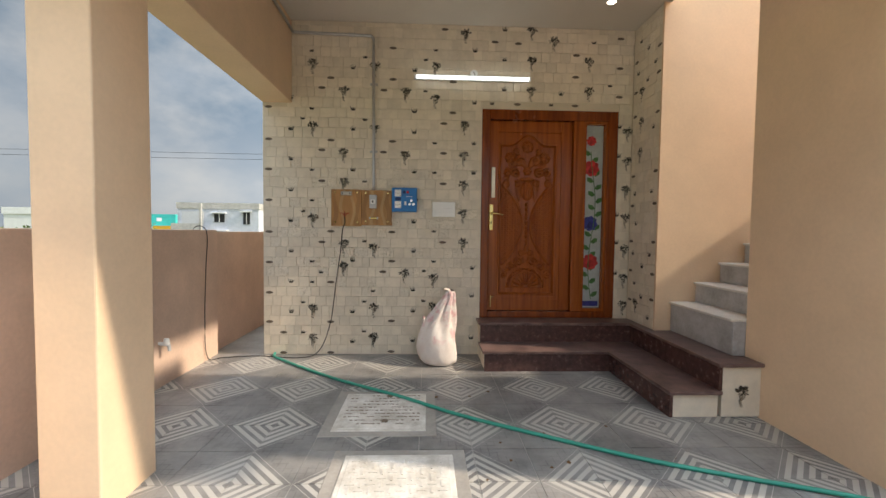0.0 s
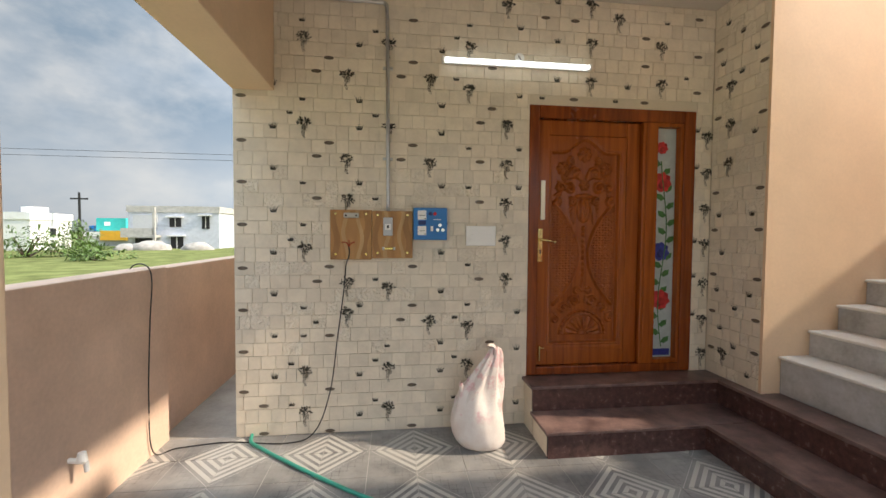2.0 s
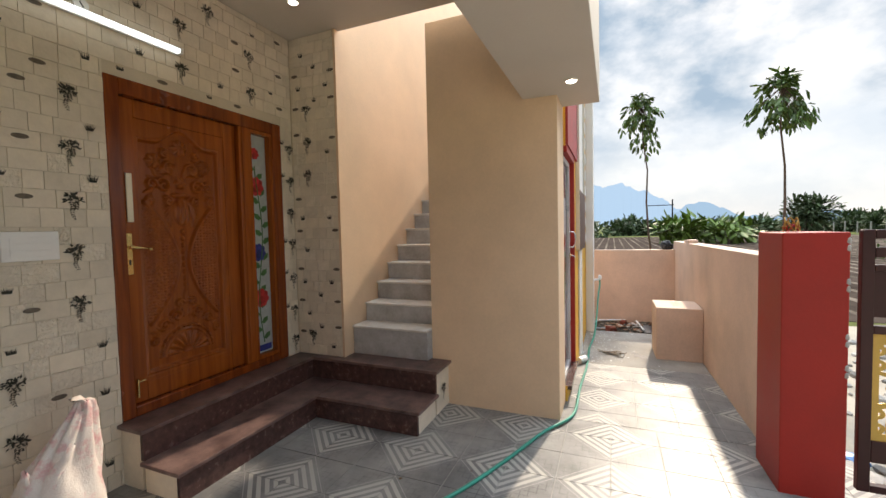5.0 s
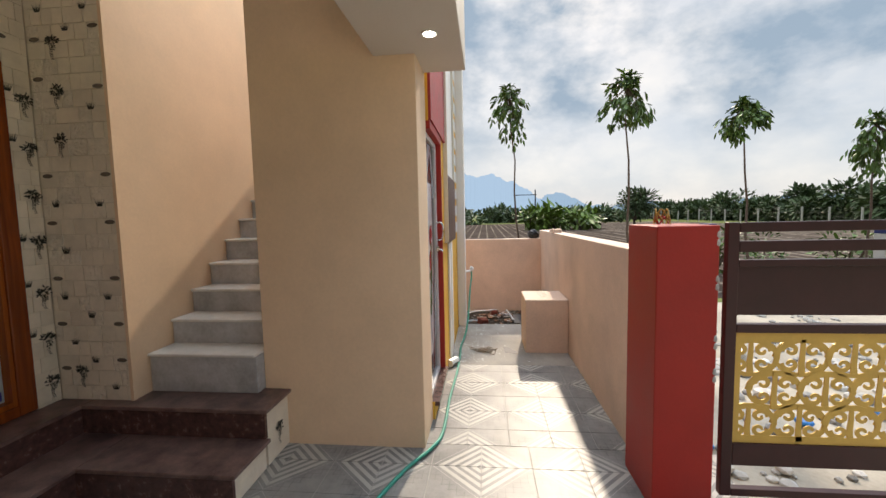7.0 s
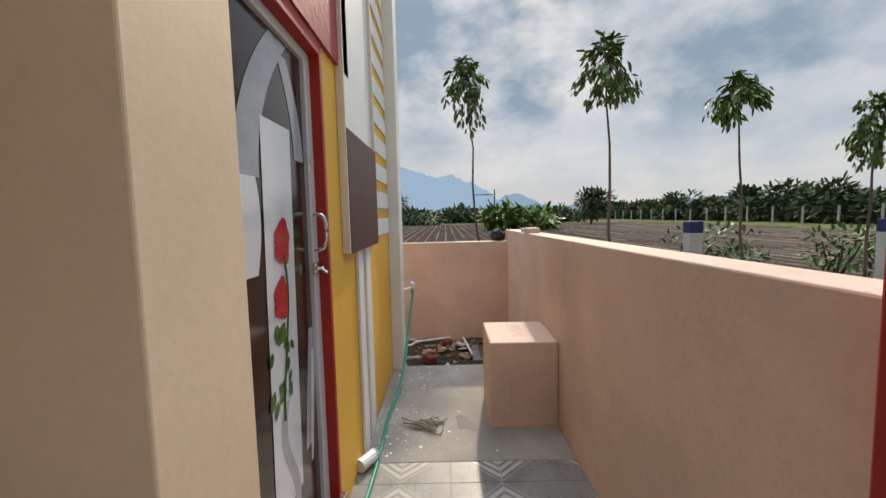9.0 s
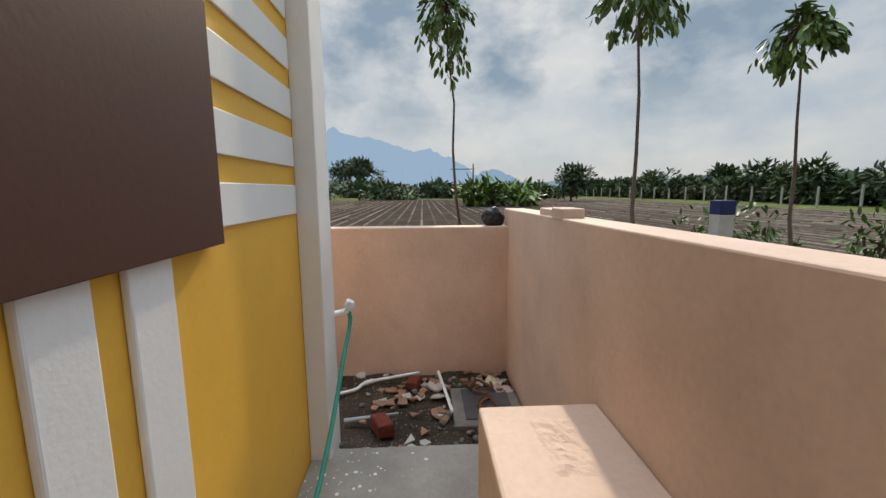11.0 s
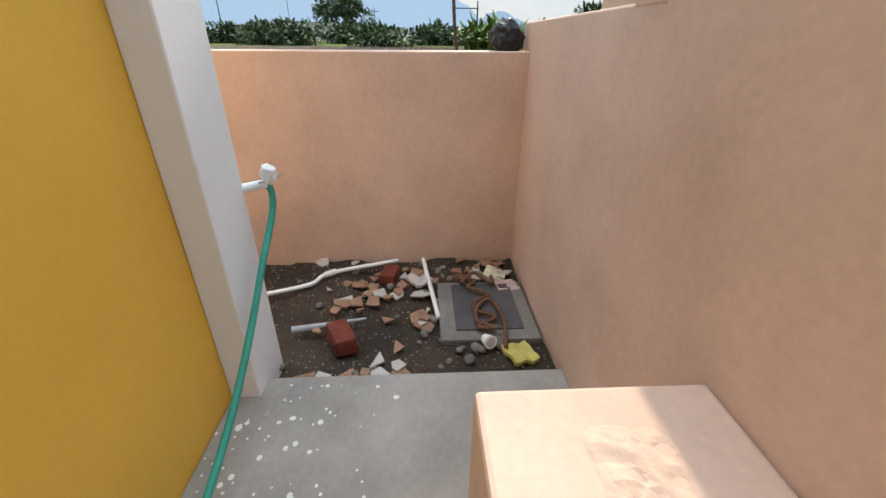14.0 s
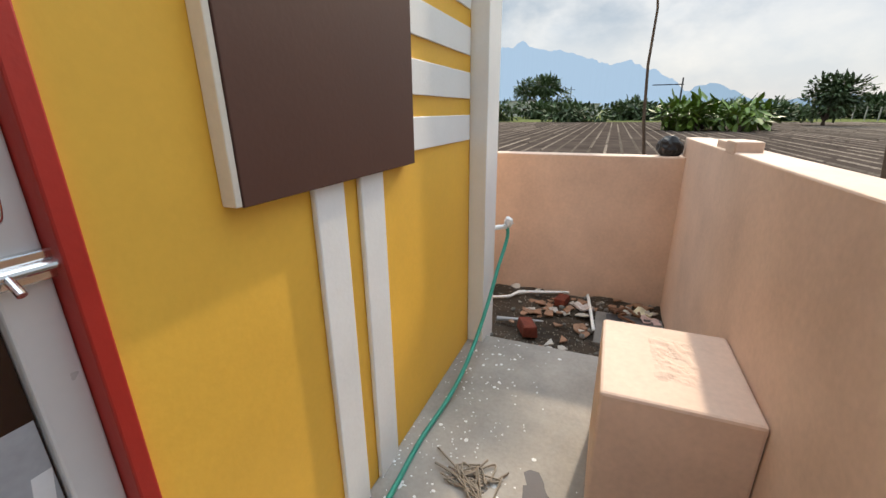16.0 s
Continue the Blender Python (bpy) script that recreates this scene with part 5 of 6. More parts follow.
def sapling(x, y, lean, z_lo, z_hi, wide, seed):
    r = random.Random(seed)
    t = thing("sapling_tree", x, y, -0.33, "slender young tree with a bare trunk and drooping leafy head", "tree", "saplings by the wall")
    top = Vector((x + lean[0], y + lean[1], z_lo + (z_hi - z_lo) * 0.72))
    base = Vector((x, y, -0.35))
    pts = [base.lerp(top, k / 6) + Vector((0.05 * math.sin(k * 1.7 + seed), 0.05 * math.cos(k * 2.1 + seed), 0)) * (1 if 0 < k < 6 else 0) for k in range(7)]
    bm = bmesh.new()
    for k in range(6):
        rod(bm, pts[k], pts[k + 1], 0.034 - 0.0038 * k, 0.034 - 0.0038 * (k + 1), 8)
    part("trunk", bm, BARK, t)
    limbs, places = bmesh.new(), []
    mid = Vector((top.x, top.y, (z_lo + z_hi) / 2))
    for k in range(34):
        a, h = r.uniform(0, 6.28), r.uniform(-0.15, 1.0)
        start = top.lerp(pts[5], max(0, -h * 1.5)) if h < 0 else top
        prof = math.sin(min(1, max(0.1, h * 0.85 + 0.2)) * math.pi) ** 0.6
        tip = Vector((top.x + wide * prof * math.cos(a) * r.uniform(0.5, 1), top.y + wide * prof * math.sin(a) * r.uniform(0.5, 1), z_lo + 0.12 + (z_hi - z_lo - 0.2) * max(0.02, h)))
        rod(limbs, start, tip, 0.009, 0.003, 5)
        for q in range(15):
            f = r.uniform(0.45, 1.05)
            p = start.lerp(tip, f) + Vector((r.gauss(0, 0.05), r.gauss(0, 0.05), r.gauss(0, 0.04)))
            places.append((p, (tip - start).normalized() * 0.7))
    part("limbs", limbs, BARK, t)
    v, f = leaf_cloud(places, 0.19, r, 0.8)
    ob = new("crown", from_lists("crown", v, f, LEAF))
    ob.parent = t
    ob.matrix_parent_inverse = t.matrix_basis.inverted()
    return t


sapling(11.6, 0.42, (-0.15, 0.28), 3.35, 5.25, 0.62, 1)
sapling(8.9, -1.65, (0.0, 0.12), 3.25, 4.45, 0.66, 2)
sapling(9.35, -4.3, (0.0, 0.25), 2.95, 3.95, 0.50, 3)
sapling(9.7, -6.9, (0.0, 0.0), 2.2, 3.7, 0.52, 4)
sapling(12.2, 4.95, (0.1, 0.45), 3.0, 4.2, 0.5, 6)


def bush(name, x, y, w, h, n, seed, label, category, group, leaf=0.3, mat=LEAF_FAR, trunk=0.0, base=-0.35):
    r = random.Random(seed)
    t = thing(name, x, y, base, label, category, group)
    lobes = [(Vector((x + r.uniform(-0.4, 0.4) * w, y + r.uniform(-0.4, 0.4) * w, base + trunk + (h - trunk) * r.uniform(0.25, 0.75))), w * r.uniform(0.2, 0.36)) for _ in range(9)]
    places = []
    for k in range(n):
        c, q = r.choice(lobes)
        u = Vector((r.gauss(0, 1), r.gauss(0, 1), r.gauss(0, 1))).normalized()
        p = c + Vector((u.x * q, u.y * q, u.z * min(q, (h - trunk) * 0.35))) * r.uniform(0.5, 1.05)
        if p.z > base + 0.05:
            places.append((p, u))
    limbs = bmesh.new()
    for c, q in lobes[:6]:
        rod(limbs, (x, y, base + trunk * 0.8), c, 0.02 * w + 0.02, 0.01 * w, 5)
    if trunk:
        rod(limbs, (x, y, base), (x, y, base + trunk * 0.85), 0.045 * w + 0.03, 0.03 * w, 7)
    part("stem", limbs, BARK, t)
    v, f = leaf_cloud(places, leaf, r, 0.15)
    ob = new("foliage", from_lists("foliage", v, f, mat))
    ob.parent = t
    ob.matrix_parent_inverse = t.matrix_basis.inverted()
    return t


hr = random.Random(8)
for k in range(26):
    x = 14 + k * 3.3
    bush("hedge_bush", x + hr.uniform(-1, 1), -37 - hr.uniform(0, 4) - 0.06 * k, hr.uniform(4.5, 6.5), hr.uniform(2.6, 4.6), 1700, 100 + k, "dense green roadside bush behind the fence", "bush", "hedge behind the field", 0.85)
for k in range(30):
    bush("far_bush", 84 + hr.uniform(-8, 22), -34 + k * 4.0 + hr.uniform(-1, 1), hr.uniform(6, 9), hr.uniform(2.2, 3.8), 800, 200 + k, "low green scrub at the field's far edge", "bush", "scrub at the field edge", 1.1)
BANANA = by_island(material("banana_leaf", (0.15, 0.24, 0.035), 0.5, 0, 0.3, 3, 0), 0.4)
for k in range(9):
    bush("banana_plant", 46 + hr.uniform(-2, 3), -10.5 + k * 0.9 + hr.uniform(-0.4, 0.4), 2.0, hr.uniform(2.0, 3.0), 60, 300 + k, "bright green broad-leaved banana plant", "banana plant", "banana clump", 1.3, BANANA)
bush("shade_tree", 118, 19.5, 11, 9.5, 2200, 400, "rounded dark shade tree beyond the field", "tree", "", 1.2, LEAF_FAR, 3.8)
bush("dark_tree", 60, -19.5, 4.5, 5.2, 1600, 401, "dark dense tree at the field edge", "tree", "", 0.7, LEAF_FAR, 0.6)
for k, (x, y) in enumerate(((11.8, -6.0), (11.0, -7.5), (12.5, -5.2), (10.6, -8.6))):
    bush("roadside_weed", x, y, 1.4, 1.5, 260, 420 + k, "loose light green weeds by the field", "weed", "roadside weeds", 0.2, LEAF)
for k in range(22):
    x = 16 + k * 3.6
    p = whole("fence_post", boxed(x - 0.07, x + 0.07, -33.07, -32.93, -0.4, 1.55 + 0.1 * math.sin(k * 5.1), 0.01), CONCRETE, "pale concrete fence post with wire", "fence post", "field fence")
for z in (0.5, 1.0, 1.4):
    whole("fence_wire", rod(bmesh.new(), (16, -33, z), (92, -33, z), 0.005, seg=5), BLACK, "thin fence wire strung between posts", "wire", "field fence wires")
NAVY = material("navy_paint", (0.015, 0.02, 0.10), 0.6)
for x, y in ((10.4, -3.95), (9.3, -6.9)):
    b = thing("marker_post", x, y, -0.33, "concrete marker post with a navy painted top", "marker post", "marker posts")
    part("shaft", boxed(x - 0.13, x + 0.13, y - 0.13, y + 0.13, -0.4, 0.98, 0.01), CONCRETE, b)
    part("cap", boxed(x - 0.135, x + 0.135, y - 0.135, y + 0.135, 0.981, 1.22, 0.01), NAVY, b)
rub = bmesh.new()
for k in range(420):
    x, y, r = hr.uniform(2.3, 7.5), hr.uniform(-4.5, 0.0), hr.uniform(0.02, 0.09)
    bmesh.ops.create_icosphere(rub, subdivisions=1, radius=r, matrix=Matrix.Translation((x, y, -0.29)) @ Matrix.Diagonal((1, hr.uniform(0.5, 1.2), hr.uniform(0.4, 0.8), 1)))
whole("roadside_rubble", rub, by_island(material("roadside_stone", (0.42, 0.40, 0.37), 0.9), 0.6), "loose stones and litter beside the road", "rubble", kind="stuff")
for k in range(14):
    x, y = hr.uniform(2.6, 5.5), hr.uniform(-2.2, -0.2)
    bm = ball(bmesh.new(), (0, 0, 0), hr.uniform(0.05, 0.14), (1, 0.8, 0.5), 2)
    for v in bm.verts:
        v.co *= 1 + 0.4 * noise.noise(v.co * 14)
    put("litter_bag", bm, hr.choice((WHITE_PLASTIC, bpy.data.materials["blue_enamel"], PALE)), x, y, -0.26, 0, 0, "crumpled plastic litter on the roadside", "litter", "roadside litter")

# hills, far away; their haze is painted in as a flat blue glow
def hills(name, dist, profile, color, label):
    bm = bmesh.new()
    rows = []
    n = 160
    a0, a1 = profile[0][0], profile[-1][0]
    for i in range(n + 1):
        a = a0 + (a1 - a0) * i / n
        for (p, q), (p2, q2) in zip(profile, profile[1:]):
            if (a - p) * (a - p2) <= 0:
                s = (a - p) / (p2 - p)
                s = s * s * (3 - 2 * s)
                h = q + (q2 - q) * s
                break
        h = h + min(h, 1) * 0.35 * noise.noise(Vector((a * 0.9, dist * 0.01, 0))) + min(h, 1) * 0.15 * noise.noise(Vector((a * 3.1, 7, 0)))
        d = Vector((math.cos(radians(a)), math.sin(radians(a)), 0))
        rise = math.tan(radians(max(0.05, h)))
        z = dist * rise / (1 - 1.2 * rise)
        rows.append((bm.verts.new(d * dist + Vector((0, 0, -30))), bm.verts.new(d * (dist + z * 1.2) + Vector((0, 0, z))), bm.verts.new(d * (dist + z * 2.6) + Vector((0, 0, -30)))))
    for p, q in zip(rows, rows[1:]):
        bm.faces.new((p[0], q[0], q[1], p[1]))
        bm.faces.new((p[1], q[1], q[2], p[2]))
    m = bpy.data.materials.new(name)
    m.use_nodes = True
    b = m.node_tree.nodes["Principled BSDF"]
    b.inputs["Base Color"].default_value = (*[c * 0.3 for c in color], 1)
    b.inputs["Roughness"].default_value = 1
    # emission stands in for the haze between viewer and slopes
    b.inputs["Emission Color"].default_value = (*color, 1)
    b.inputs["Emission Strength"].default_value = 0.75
    setting(name, bm, m, label, "backdrop")


hills("backdrop_mountain", 2600, [(36, 0.2), (30, 2.2), (26, 3.2), (22.4, 3.7), (20.2, 3.75), (19, 4.5), (17.5, 4.9), (16.6, 5.9), (16.1, 6.9), (15.2, 7.2), (14, 7.6), (13, 7.5), (12.2, 8.0), (11.6, 8.05), (10.4, 7.4), (9.2, 7.15), (7.5, 7.0), (5.6, 6.65), (3.6, 6.0), (1.9, 5.4), (0.8, 5.05), (-0.5, 5.5), (-1.0, 5.6), (-2, 5.0), (-3.4, 4.45), (-5.6, 3.4), (-7.2, 2.2), (-8.5, 1.4), (-11, 0.4), (-12, 0.1)], (0.225, 0.325, 0.435), "mountain on the horizon, its blue haze painted in as a glow")
hills("backdrop_hill", 1900, [(-5, 0.3), (-7, 1.6), (-8.2, 2.3), (-9.6, 2.85), (-10.3, 2.7), (-11.8, 1.9), (-13.7, 1.0), (-16, 0.7), (-20, 1.3), (-25, 0.8), (-32, 1.2), (-42, 1.5), (-50, 1.0), (-60, 0.1)], (0.19, 0.285, 0.385), "low hills on the horizon, their haze painted in as a glow")
mast = thing("radio_mast", 300, 82, -0.4, "thin far radio mast", "mast")
part("pole", rod(bmesh.new(), (300, 82, -0.4), (300, 82, 42), 0.35, 0.15, 6), GREYP, mast)
for (x, y, w2, dd, h) in ((150, 32, 9, 8, 4.5), (140, 23, 14, 8, 3.5), (150, 12, 12, 8, 3.2), (170, 52, 10, 8, 4)):
    hsx = thing("far_house", x, y, -0.4, "small pale flat-roofed house far across the field", "house", "far houses")
    part("wall", boxed(x, x + dd, y - w2 / 2, y + w2 / 2, -0.4, h), WHITE, hsx)
    part("roof", boxed(x - 0.4, x + dd + 0.4, y - w2 / 2 - 0.4, y + w2 / 2 + 0.4, h + 0.002, h + 0.35), CONCRETE, hsx)
    for k in range(3):
        part("window", boxed(x - 0.05, x - 0.001, y - w2 / 3 + k * w2 / 3.2, y - w2 / 3 + k * w2 / 3.2 + 1.2, 1.0, 2.2), BLACK, hsx)
for x, y, h, arm in ((70, -7.0, 5.5, True), (115, 47, 11, True), (135, 13.5, 8, False)):
    pl = thing("utility_pole", x, y, -0.4, "dark utility pole with a cross arm", "utility pole", "utility poles")
    part("pole", rod(bmesh.new(), (x, y, -0.4), (x, y, h), 0.14, 0.09, 8), BLACK, pl)
    part("cross_arm", boxed(x - 0.06, x + 0.06, y - (0.2 if x == 70 else 1.2), y + (3.6 if x == 70 else 1.2), h - 0.9, h - 0.78), BLACK, pl)

# ---- houses to the west ----
LILAC = material("pale_lilac_wall", (0.60, 0.62, 0.68), 0.8)
TEAL = material("teal_wall", (0.03, 0.48, 0.44), 0.7)
OCHRE = material("ochre_wall", (0.75, 0.40, 0.04), 0.7)


def house(x, y, w, dep, h, mat, label, windows, extra=None):
    hx = thing("house", x, y, -0.4, label, "house", "neighbouring houses")
    part("wall", boxed(x - w / 2, x + w / 2, y, y + dep, -0.5, h), mat, hx)
    part("parapet", boxed(x - w / 2 - 0.1, x + w / 2 + 0.1, y - 0.1, y + dep + 0.1, h + 0.002, h + 0.7), WHITE if mat is not LILAC else CONCRETE, hx)
    for (u, z0, ww, hh) in windows:
        wn = part("window", boxed(x - w / 2 + u, x - w / 2 + u + ww, y - 0.06, y - 0.002, z0, z0 + hh), BLACK, hx)
        part("frame", boxed(x - w / 2 + u + ww * 0.47, x - w / 2 + u + ww * 0.53, y - 0.09, y - 0.061, z0, z0 + hh), WHITE, wn)
        part("sill", boxed(x - w / 2 + u - 0.25, x - w / 2 + u + ww + 0.25, y - 0.45, y - 0.002, z0 + hh + 0.05, z0 + hh + 0.17), WHITE, wn)
    return hx


h1 = house(-24.8, 50, 9.5, 9, 3.7, LILAC, "two-storey pale house with an unfinished balcony bay", ((4.3, 2.1, 1.2, 1.0), (4.4, -0.4, 1.3, 1.4), (7.7, 1.9, 0.8, 1.4)))
bay = bmesh.new()
box(bay, -29.5, -26.2, 48.6, 49.998, 0.9, 1.15)
box(bay, -29.5, -26.2, 48.6, 48.75, 1.16, 1.9)
part("balcony", bay, CONCRETE, h1)
# flat grey and black slabs on the wall paint the shade inside its openings
part("balcony_opening_shade", boxed(-29.0, -26.5, 49.9, 49.997, 1.9, 3.4), GREYP, h1)
part("porch_opening_shade", boxed(-28.8, -26.6, 49.9, 49.997, -0.4, 0.8), BLACK, h1)
part("column", boxed(-26.3, -26.05, 48.6, 48.85, -0.5, 4.2), CONCRETE, h1)
h2 = house(-37.3, 58, 5.9, 8, 0.25, LILAC, "pale house with a teal roof room and ochre band", ((1.0, -0.3, 1.2, 0.5),))
part("left_block", boxed(-40.2, -37.4, 58.02, 62, 0.96, 1.5), WHITE, h2)
part("roof_room", boxed(-39.4, -35.8, 60, 64, 1.51, 3.3), TEAL, h2)
part("roof_window", boxed(-38.4, -37.7, 59.95, 59.999, 2.3, 2.8), WHITE, h2)
part("roof_tank", boxed(-40.6, -39.5, 60.5, 62, 1.51, 2.3), BLUE, h2)
part("ochre_band", boxed(-37.35, -34.3, 57.5, 57.85, 0.4, 1.65), OCHRE, h2)
h3 = house(-39.0, 44, 9.0, 5, 2.6, WHITE, "white flat-roofed house with a water tank", ((4.3, 1.2, 0.8, 0.7),))
part("side_window", boxed(-34.499, -34.44, 46.2, 46.9, 1.0, 1.8), BLACK, h3)
part("water_tank", rod(bmesh.new(), (-36.0, 46.5, 3.3), (-36.0, 46.5, 3.9), 1.0, seg=18), WHITE, h3)
for k, (x, y, w2, h) in enumerate(((-26.0, 33, 3.6, 2.0), (-23.5, 34, 3.0, 1.6), (-19.5, 30, 3.4, 0.9), (-27.5, 30, 3.2, 1.7), (-27.2, 40, 2.2, 3.2))):
    bush("yard_bush", x, y, w2, h, 700, 500 + k, "loose light green bush on the open plot", "bush", "bushes on the plot", 0.28, LEAF)
for x, y, r in ((-25, 46, 1.3), (-20.8, 46.5, 1.1), (-27, 45.5, 0.9)):
    bm = ball(bmesh.new(), (0, 0, 0), r, (1.5, 1, 0.8), 3)
    for v in bm.verts:
        v.co *= 1 + 0.2 * noise.noise(v.co * 2)
    put("sand_heap", bm, CEMENT, x, y, -0.4, 0, 0, "grey heap of sand and broken brick", "heap", "building heaps", True)
up = thing("utility_pole", -31.6, 46, -0.4, "dark utility pole with a cross arm", "utility pole", "utility poles")
part("pole", rod(bmesh.new(), (-31.6, 46, -0.4), (-31.6, 46, 5.4), 0.14, 0.1, 8), BLACK, up)
part("cross_arm", boxed(-32.4, -30.8, 45.95, 46.05, 4.7, 4.85), BLACK, up)
for z in (8.2, 7.7):
    whole("power_line", rod(bmesh.new(), (-70, 38, z), (30, 40, z + 0.2), 0.018, seg=5), BLACK, "thin overhead power line", "wire", "power lines")

# ---- printed motifs on the wall tiles ----
mo, peb = bmesh.new(), bmesh.new()
mr = random.Random(21)


def vine(o, ux, out, x, z):
    """A hanging plant: a crown of short arching leaves and two thin trails of paired leaves below."""
    def blade(cx, cz, a, long, k):
        mo.faces.new([mo.verts.new(o + ux * (cx + long * u * math.cos(a) - v * long * math.sin(a)) + Vector((0, 0, cz + long * u * math.sin(a) + v * long * math.cos(a))) + out * (0.0015 + k * 0.00004)) for u, v in ((0, 0), (0.4, 0.21), (1, 0), (0.4, -0.21))])
    for k in range(46):
        a = mr.uniform(-0.6, 3.74)
        q = mr.uniform(0.0, 0.038)
        blade(x + q * math.cos(a) * 1.1, z + 0.004 + q * math.sin(a) * 0.8, a + mr.gauss(0, 0.7), mr.uniform(0.017, 0.027), k)
    for s, n in ((-1, 9), (1, 4)):
        for k in range(n):
            cz = z - 0.008 - 0.0115 * k
            cx = x + s * 0.011 + 0.004 * math.sin(k * 0.9) - 0.0012 * k * s
            for w in (-1, 1):
                blade(cx, cz, -1.57 + w * 0.9 + mr.gauss(0, 0.2), 0.020 * (1 - 0.04 * k), 46 + k)


def tuft(o, ux, out, x, z, n=9, tall=0.06):
    for k in range(n):
        m = (k - (n - 1) / 2) / n
        a = m * 0.9 + mr.gauss(0, 0.06)
        h = mr.uniform(0.6, 1.0) * tall
        mo.faces.new([mo.verts.new(o + ux * (x + m * 0.032 + u) + Vector((0, 0, z + v)) + out * (0.0015 + 0.00004 * k)) for u, v in ((-0.0036, 0), (0.0036, 0), (h * math.sin(a), h * math.cos(a)))])


def low_tuft(o, ux, out, x, z):
    tuft(o, ux, out, x, z, 13, 0.036)


def pebble(o, ux, out, x, z):
    peb.faces.new([peb.verts.new(o + ux * (x + 0.037 * math.cos(a)) + Vector((0, 0, z + 0.014 * math.sin(a))) + out * 0.0015) for a in [k * 0.5236 for k in range(12)]])


def decorate(o, ux, out, width, skip):
    for k in range(int(width / 0.309) + 1):
        for j in range(12):
            x, z = 0.08 + k * 0.309, 0.12 + j * 0.302
            hsh = (k * 7 + j * 5 + (k * j) % 3) % 7
            items = []
            if hsh in (0, 2, 5):
                items.append((vine, x + 0.10, z + (0.06 if k % 2 else 0.16)))
            if hsh in (1, 3, 4, 6):
                items.append((tuft, x + (0.02 if j % 2 else 0.06), z + 0.04))
            if hsh != 2:
                items.append((pebble, x - 0.02 + 0.1 * (k % 2), z + (0.18 if hsh % 2 else 0.24)))
            if hsh in (3, 5):
                items.append((tuft, x + 0.2, z + 0.22))
            for fn, px, pz in items:
                if 0.05 < px < width - 0.05 and pz < 3.28 and not skip(px, pz):
                    fn(o, ux, out, px, pz)


# sprigs, tufts and pebbles by column: x, then heights
SPRIGS = ((-0.98, (0.17, 0.48, 1.41, 2.33, 2.95)), (-0.67, (0.92, 1.15, 1.77, 2.07, 2.69)), (-0.36, (0.18, 0.49, 1.11, 2.32, 2.94)), (-0.05, (0.85, 2.06, 2.69)), (0.25, (0.50, 0.80, 2.63, 2.95)), (0.55, (1.17, 1.47, 1.76, 2.06, 2.37, 3.29)), (1.23, (2.73, 3.04, 3.34)), (1.46, (3.24,)), (1.83, (2.74, 3.04)), (2.25, (0.53, 0.82, 1.12, 1.45, 1.74, 2.04, 2.34)))
TALL_TUFTS = ((-1.2, (0.43, 0.74, 1.05, 1.36, 1.67, 1.98, 2.28, 2.59)), (-0.58, (0.12, 0.43, 0.96, 1.88, 2.29, 2.49, 2.90)), (0.04, (0.13, 0.44, 0.66, 1.06, 1.36, 1.87, 2.27, 2.48, 2.89)), (0.65, (0.16, 0.60, 0.89, 1.87, 2.17, 2.58, 3.10)), (0.95, (2.72, 3.02, 3.32)), (1.54, (2.69,)), (2.16, (0.85, 1.17, 1.46, 2.07, 2.37)))
LOW_TUFTS = ((-1.08, (0.22, 0.53, 1.46, 2.39)), (-0.99, (0.74, 0.95, 1.57, 1.88, 2.49, 3.06)), (-0.90, (0.84,)), (-0.46, (0.23, 0.54, 1.16, 1.77, 2.39, 3.01)), (-0.37, (0.65,)), (0.15, (0.23, 0.55, 0.86, 2.69, 3.00)), (0.25, (0.96, 1.27, 1.87, 2.17, 3.10)), (0.83, (2.58,)), (1.44, (2.58,)), (1.87, (3.22,)), (2.05, (2.79,)))
PEBBLES = ((-1.42, (0.34, 0.64, 0.95, 1.26, 1.58, 1.89, 2.19, 2.51)), (-1.28, (0.02, 0.23)), (-0.89, (1.16, 1.78, 2.09, 2.71)), (-0.80, (0.02, 0.34, 0.75, 1.27, 2.19, 2.81)), (-0.27, (0.86, 2.08, 2.70)), (-0.18, (0.03, 0.35, 0.97, 1.27, 2.19, 2.81, 3.12)), (0.34, (1.17, 1.77, 2.08, 2.38, 3.32)), (0.43, (0.67, 2.49, 2.80)), (0.85, (3.21,)), (1.09, (2.59, 3.20)), (1.69, (2.59, 2.88, 3.10)), (2.15, (2.69, 2.98, 3.28)))
OW = Vector((0, WALL_Y - 0.002, 0))
for fn, places in ((vine, SPRIGS), (tuft, TALL_TUFTS), (low_tuft, LOW_TUFTS), (pebble, PEBBLES)):
    for x, heights in places:
        for z in heights:
            fn(OW, Vector((1, 0, 0)), Vector((0, -1, 0)), x, z)
O2 = Vector((2.30, WALL_Y, 0))
decorate(O2 + Vector((-0.002, 0, 0)), Vector((0, -1, 0)), Vector((-1, 0, 0)), 0.52, lambda x, z: z < 0.45)
decorate(Vector((1.91, 2.788, 0)), Vector((1, 0, 0)), Vector((0, -1, 0)), 0.62, lambda x, z: z > (0.10 if x < 0.36 else 0.3))
pm = whole("printed_motifs", mo, MOTIF, "small dark leafy sprigs printed on the cream tiles", "tile motif", kind="stuff")
pp = whole("printed_pebbles", peb, MOTIF_STONE, "small brown pebbles printed on the cream tiles", "tile motif", kind="stuff")

